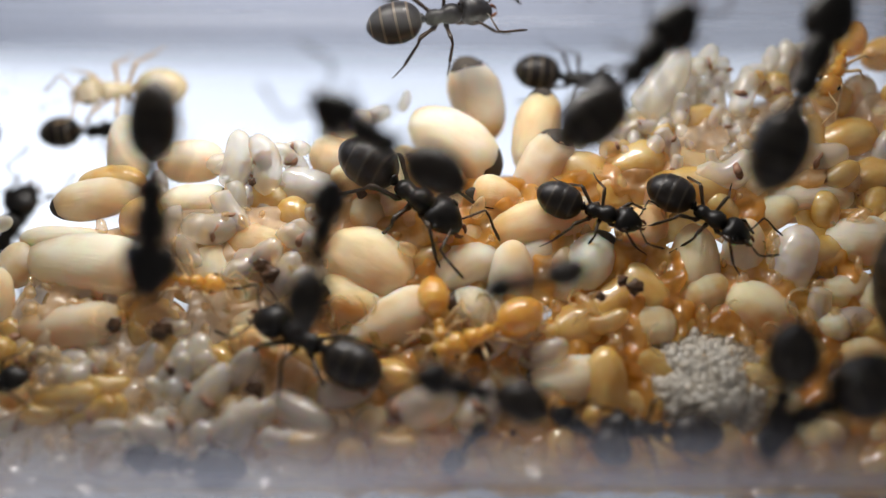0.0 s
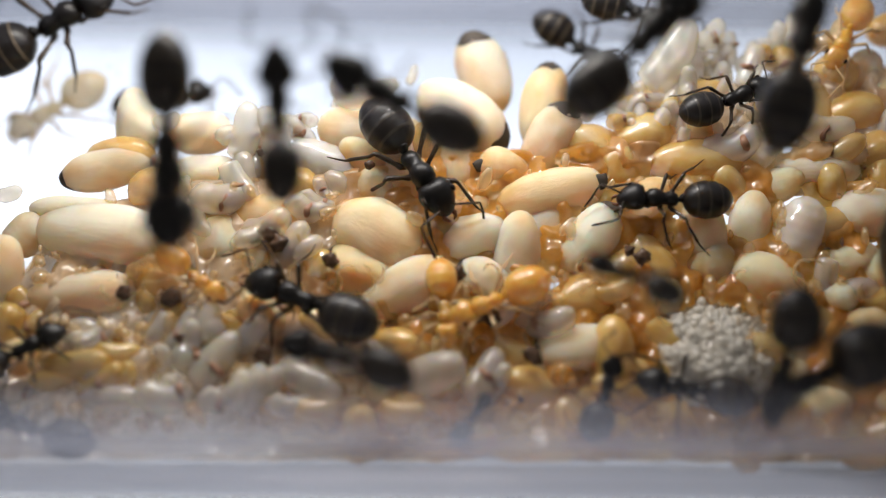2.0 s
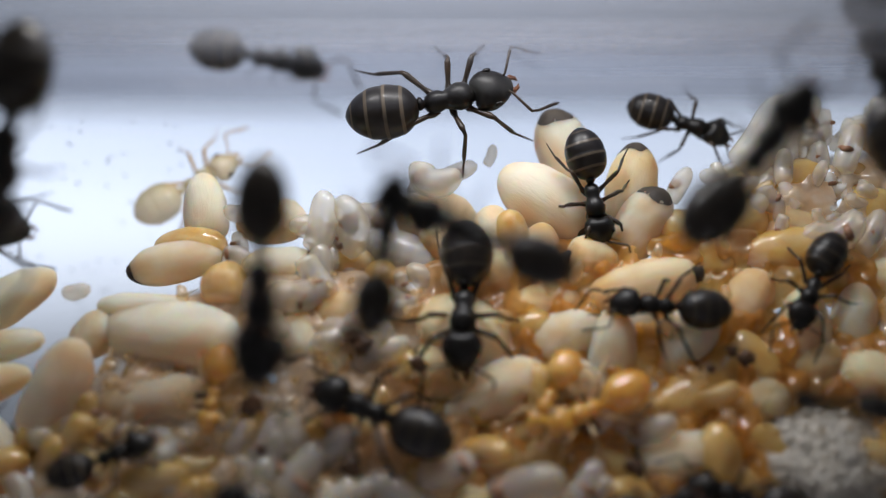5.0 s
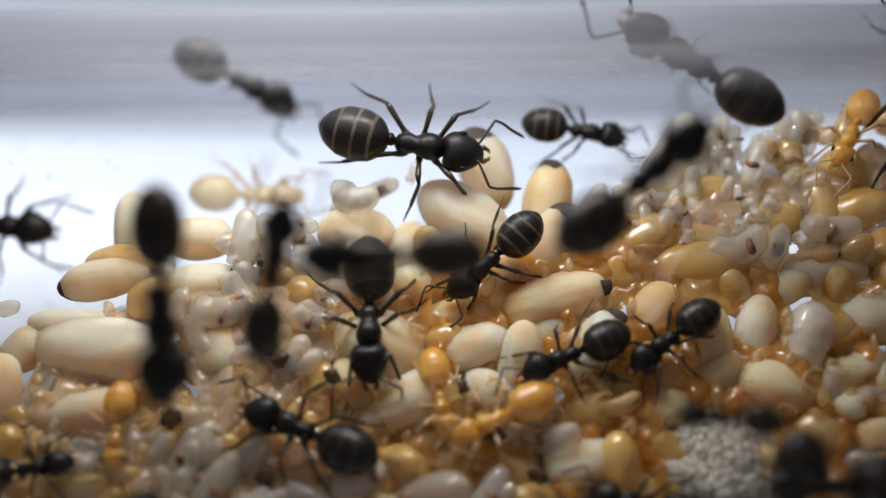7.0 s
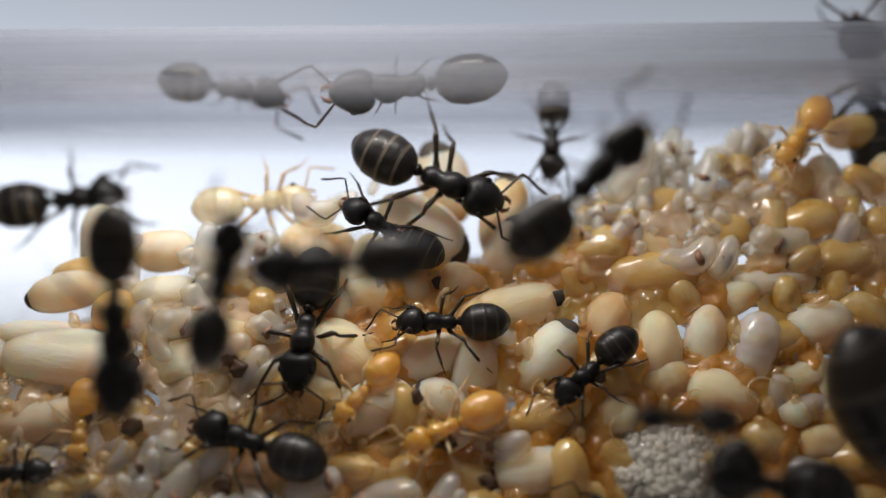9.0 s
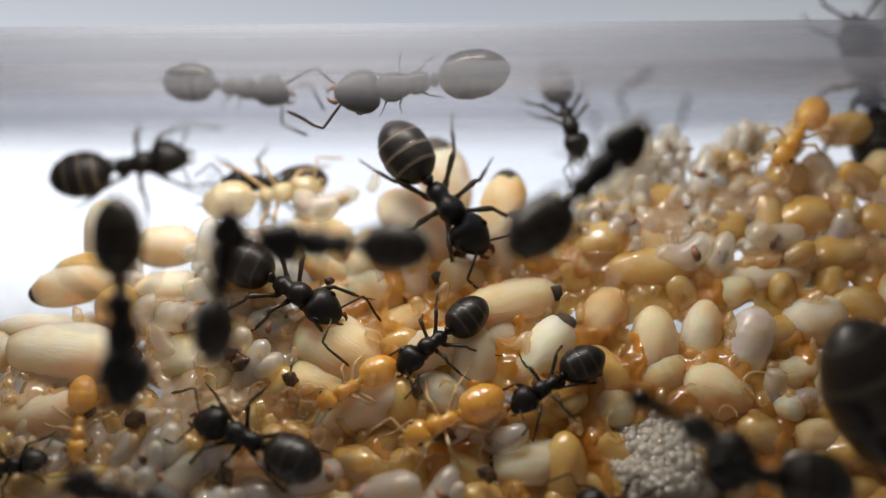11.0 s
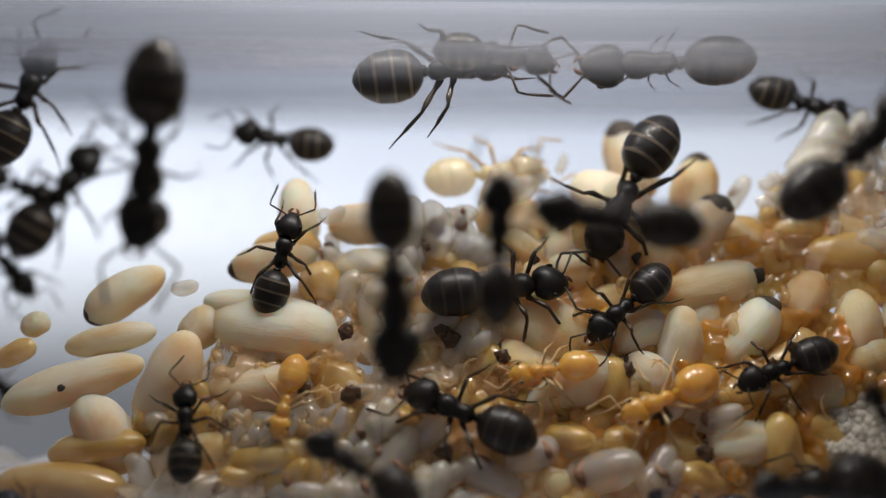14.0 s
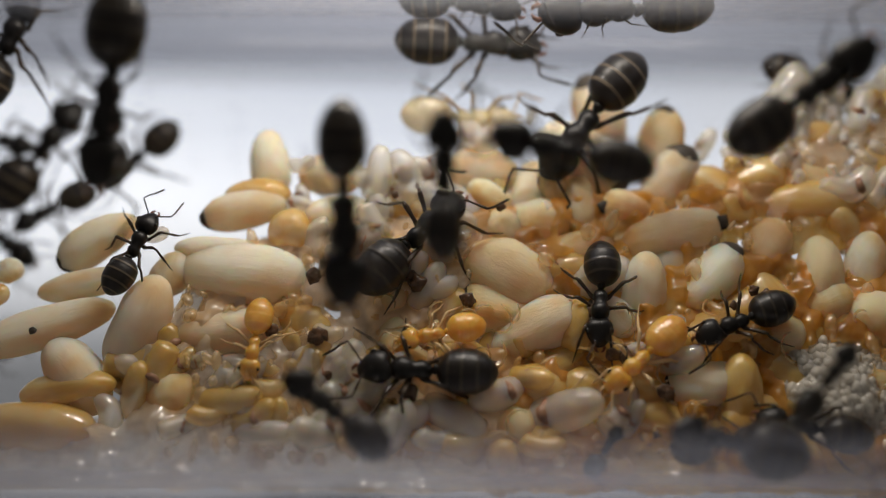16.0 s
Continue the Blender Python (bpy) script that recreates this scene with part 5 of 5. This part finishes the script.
    crawl(ants["u4"], 1, 8, 0, [(0, 7.91, 4.30, 9.17, -5), (0.7, 6.94, 2.14, 6.75, -2), (1.1, 8.33, 2.32, 6.61, -10), (1.5, 8.92, 2.50, 6.60, -9), (2, 8.81, 2.86, 6.42, -18), (2.5, 9.00, 3.40, 6.15, -23), (3, 9.07, 2.85, 6.43, -11), (5.5, 7.24, 4.30, 5.41, -21), (6, 6.95, 4.30, 5.62, -19), (6.5, 6.94, 4.30, 5.67, -20), (7, 6.92, 3.94, 5.85, -10), (7.5, 6.55, 3.94, 5.78, -36), (8, 6.90, 4.30, 5.67, -54), (8.5, 7.11, 4.30, 5.56, -59), (9, 7.18, 3.75, 5.94, -93), (9.3, 6.85, 3.39, 6.24, -136), (9.5, 6.85, 3.57, 6.10, -155), (10.5, 7.13, 3.20, 6.32, -122), (11.2, 7.92, 2.82, 6.46, -58), (12, 8.43, 2.81, 6.50, -39), (12.5, 9.50, 3.01, 6.37, -18), (13, 9.52, 3.01, 6.42, -20), (13.5, 9.45, 2.82, 6.43, -18), (14, 9.49, 2.82, 6.45, -18), (14.5, 9.70, 3.00, 6.34, -18), (15, 9.73, 3.38, 6.22, -26), (15.5, 10.43, 3.93, 5.90, -27), (16, 11.49, 4.11, 5.77, -22)])
    crawl(ants["u5"], 1, 8, 0, [(0, 7.08, 4.58, 5.38, -11), (0.7, 7.23, 4.59, 5.25, -25), (1.5, 7.33, 4.58, 5.24, -21), (2, 7.10, 4.39, 5.44, -38), (2.5, 7.30, 4.58, 5.26, -37), (3, 7.40, 4.96, 5.04, -49), (5.5, 3.52, 0.34, 2.12, -94), (6, 3.43, 0.02, 1.43, -115), (6.5, 3.16, -0.13, 1.16, -135), (7, 3.26, -0.03, 1.40, -139), (7.5, 2.85, -0.17, 1.11, -143), (8, 2.68, -0.18, 1.07, -142), (8.3, 2.80, -0.09, 1.35, -156), (8.6, 2.37, 0.31, 2.44, -197), (9, 1.43, 0.55, 3.06, -212), (9.5, 1.07, 0.57, 3.18, -227), (12, -4.66, 4.93, 5.06, -154), (12.5, -4.60, 4.94, 4.99, -155), (13, -4.44, 4.94, 5.03, -156), (13.5, -5.10, 4.93, 4.91, -172), (14, -9.21, 4.55, 5.43, -190), (14.5, -12.11, 4.55, 5.40, -175), (15, -12.69, 4.55, 5.35, -168), (15.5, -12.64, 4.55, 5.40, -166), (16, -13.74, 5.90, 2.99, -140)])
    crawl(ants["r1"], 1, 8, 0, [(0, 23.91, 4.30, 4.82, 96), (5.5, 17.51, 3.27, 6.25, 99), (7, 17.56, 1.44, 6.94, 100), (7.5, 17.18, 0.90, 7.00, 98), (8, 16.43, -0.36, 7.08, 98), (8.5, 18.34, 4.30, 7.96, 97), (9, 18.23, 4.30, 8.09, 97), (9.5, 18.36, 4.30, 7.97, 97), (12, 18.48, 4.30, 8.02, 98), (12.5, 19.00, 4.30, 8.17, 98), (14, 19.02, 4.30, 8.40, 96), (16, 19.31, 4.30, 8.31, 96)])
    crawl(ants["k1"], 1, 8, 0, [(0, -17.47, 5.90, 3.59, 73), (13.5, -17.47, 5.90, 3.59, 73), (14, -17.02, 5.90, 3.71, 55), (14.5, -16.75, 5.90, 3.46, 50), (15, -16.72, 5.90, 3.58, 50), (15.5, -16.72, 5.90, 3.56, 52), (16, -16.80, 5.90, 3.76, 55)])
    crawl(ants["k2"], 1, 8, 0, [(0, -16.56, 2.51, 6.62, 69), (14, -16.87, 2.04, 6.74, 69), (14.5, -17.02, 2.04, 6.75, 74), (15, -16.97, 2.05, 6.77, 73), (16, -16.41, 1.60, 6.86, 68)])
    crawl(ants["k3"], 1, 8, 0, [(0, -19.09, 5.90, 0.70, -48), (14, -19.09, 5.90, 0.70, -48), (14.5, -18.94, 5.90, 0.63, -50), (15, -18.83, 5.90, 0.59, -53), (15.5, -19.07, 5.90, 0.46, -35), (16, -18.38, 5.90, -0.02, -36)])
    crawl(ants["p1"], 1, 8, 0, [(0, -9.12, 4.96, 5.01, -176), (0.7, -8.65, 4.21, 5.61, -186), (1.1, -10.39, 5.15, 4.82, -172), (1.5, -10.70, 5.34, 4.58, -164), (2, -12.24, 5.90, 3.42, -147), (2.5, -15.15, 5.90, 2.41, -162), (3.2, -15.84, 5.90, 2.17, -185), (3.9, -14.11, 5.90, 3.18, -246), (4.6, -10.77, 5.90, 3.53, -311), (5.5, -6.94, 5.54, 4.22, -343), (6, -5.71, 5.53, 4.36, -361), (6.5, -4.93, 5.71, 4.03, -368), (7, -4.53, 5.90, 3.89, -363), (7.5, -3.69, 5.71, 4.16, -356), (8, -3.06, 4.00, 3.95, -353), (8.5, -3.07, 4.00, 3.89, -357), (9, -2.48, 2.60, 3.93, -354), (9.5, -2.23, 2.60, 4.05, -354), (12, -2.09, 2.60, 4.06, -349), (12.5, -1.75, 2.60, 3.99, -351), (13, -1.61, 2.60, 4.01, -348), (13.5, -1.41, 2.60, 3.97, -351), (14, -1.19, 2.60, 4.10, -353), (14.5, -1.10, 2.60, 4.07, -355), (15, -0.99, 2.60, 4.19, -362), (15.5, -0.98, 2.60, 4.19, -363), (16, -0.97, 2.60, 4.29, -364)])
    crawl(ants["p3"], 1, 24, 0, [(0, -4.96, -1.31, -1.47, -9), (1.5, -4.82, -1.43, -1.70, 0), (2, -4.93, -1.65, -2.33, -40), (2.5, -4.76, -1.67, -2.45, -66), (3, -4.68, -1.60, -2.29, -71), (5.5, -7.16, -1.85, -2.86, -96), (6, -7.22, -1.93, -3.04, -88), (6.5, -7.23, -1.94, -3.07, -89), (7, -7.21, -2.05, -3.31, -90), (8, -7.22, -2.10, -3.42, -90), (9, -7.20, -1.89, -2.96, -89), (12, -7.35, -1.96, -3.11, -88), (12.5, -7.25, -1.75, -2.63, -84), (13, -7.42, -1.94, -3.07, -89), (13.5, -7.42, -1.94, -3.06, -91), (14, -7.66, -1.99, -3.17, -100), (14.5, -7.69, -1.99, -3.16, -102), (15, -7.59, -1.95, -3.09, -95), (15.5, -7.65, -1.94, -3.05, -102), (16, -7.62, -2.01, -3.21, -95)])
    crawl(ants["p4"], 1, 24, 0, [(0, 2.26, -1.85, -2.84, -80), (1.5, 2.30, -1.96, -3.09, -80), (3, 1.80, -2.09, -3.38, -104), (5.5, 2.40, -1.74, -2.59, -117), (7, 1.95, -1.68, -2.48, -81), (9, 0.88, -1.52, -2.06, -128), (9.5, 0.99, -1.60, -2.25, -126), (12, 0.25, -1.48, -1.88, -158), (12.5, 0.32, -1.47, -1.87, -152), (13, -0.27, -1.56, -2.05, -162), (14, -0.04, -1.61, -2.13, -170), (14.5, -0.78, -1.69, -2.31, -170), (16, -2.33, -1.89, -2.77, -166)])
    crawl(ants["p5"], 1, 24, 0, [(0, 15.01, 1.83, 5.39, -117), (7, 15.01, 1.83, 5.39, -117), (9, 15.04, 1.99, 5.77, -125), (9.5, 15.07, 1.94, 5.65, -125), (16, 15.07, 1.94, 5.65, -125)])
    crawl(ants["p6"], 1, 24, 0, [(0, 3.35, -1.99, -2.96, -152), (14, 3.35, -1.99, -2.96, -152), (14.5, 3.33, -2.09, -3.21, -144), (15, 3.54, -2.17, -3.42, -138), (16, 3.78, -2.23, -3.56, -135)])
    crawl(ants["q"], -1, 0, 0, [(0, 18.13, -4.50, -5.63, -53), (9.5, 18.13, -4.50, -5.63, -53), (16, 18.13, -4.50, -5.63, -53)])
    crawl(ants["k4"], 1, 8, 0, [(0, -18.62, 5.90, 3.67, -20), (14, -18.62, 5.90, 3.67, -20), (15, -18.72, 5.90, 3.49, -22), (16, -18.59, 5.90, 3.80, -16)])
    crawl(ants["k5"], 1, 8, 0, [(0, -19.11, 5.90, -8.60, 68), (12, -13.59, 5.90, -3.07, 70), (12.5, -13.85, 5.90, -2.28, 74), (13, -9.53, -0.60, 0.50, 50), (13.5, -8.57, -0.23, 1.38, 76), (14, -8.01, -0.23, 1.39, 76), (14.5, -9.33, 0.10, 1.89, 167), (15, -10.57, 0.20, 2.12, 167), (15.5, -15.31, 5.90, 1.89, 197), (16, -16.92, 5.90, 1.10, 208)])
    crawl(ants["k6"], 1, 8, 0, [(0, -19.47, 5.90, -3.58, -45), (14, -19.47, 5.90, -3.58, -45), (16, -19.07, 5.90, -3.61, -45)])


motions()
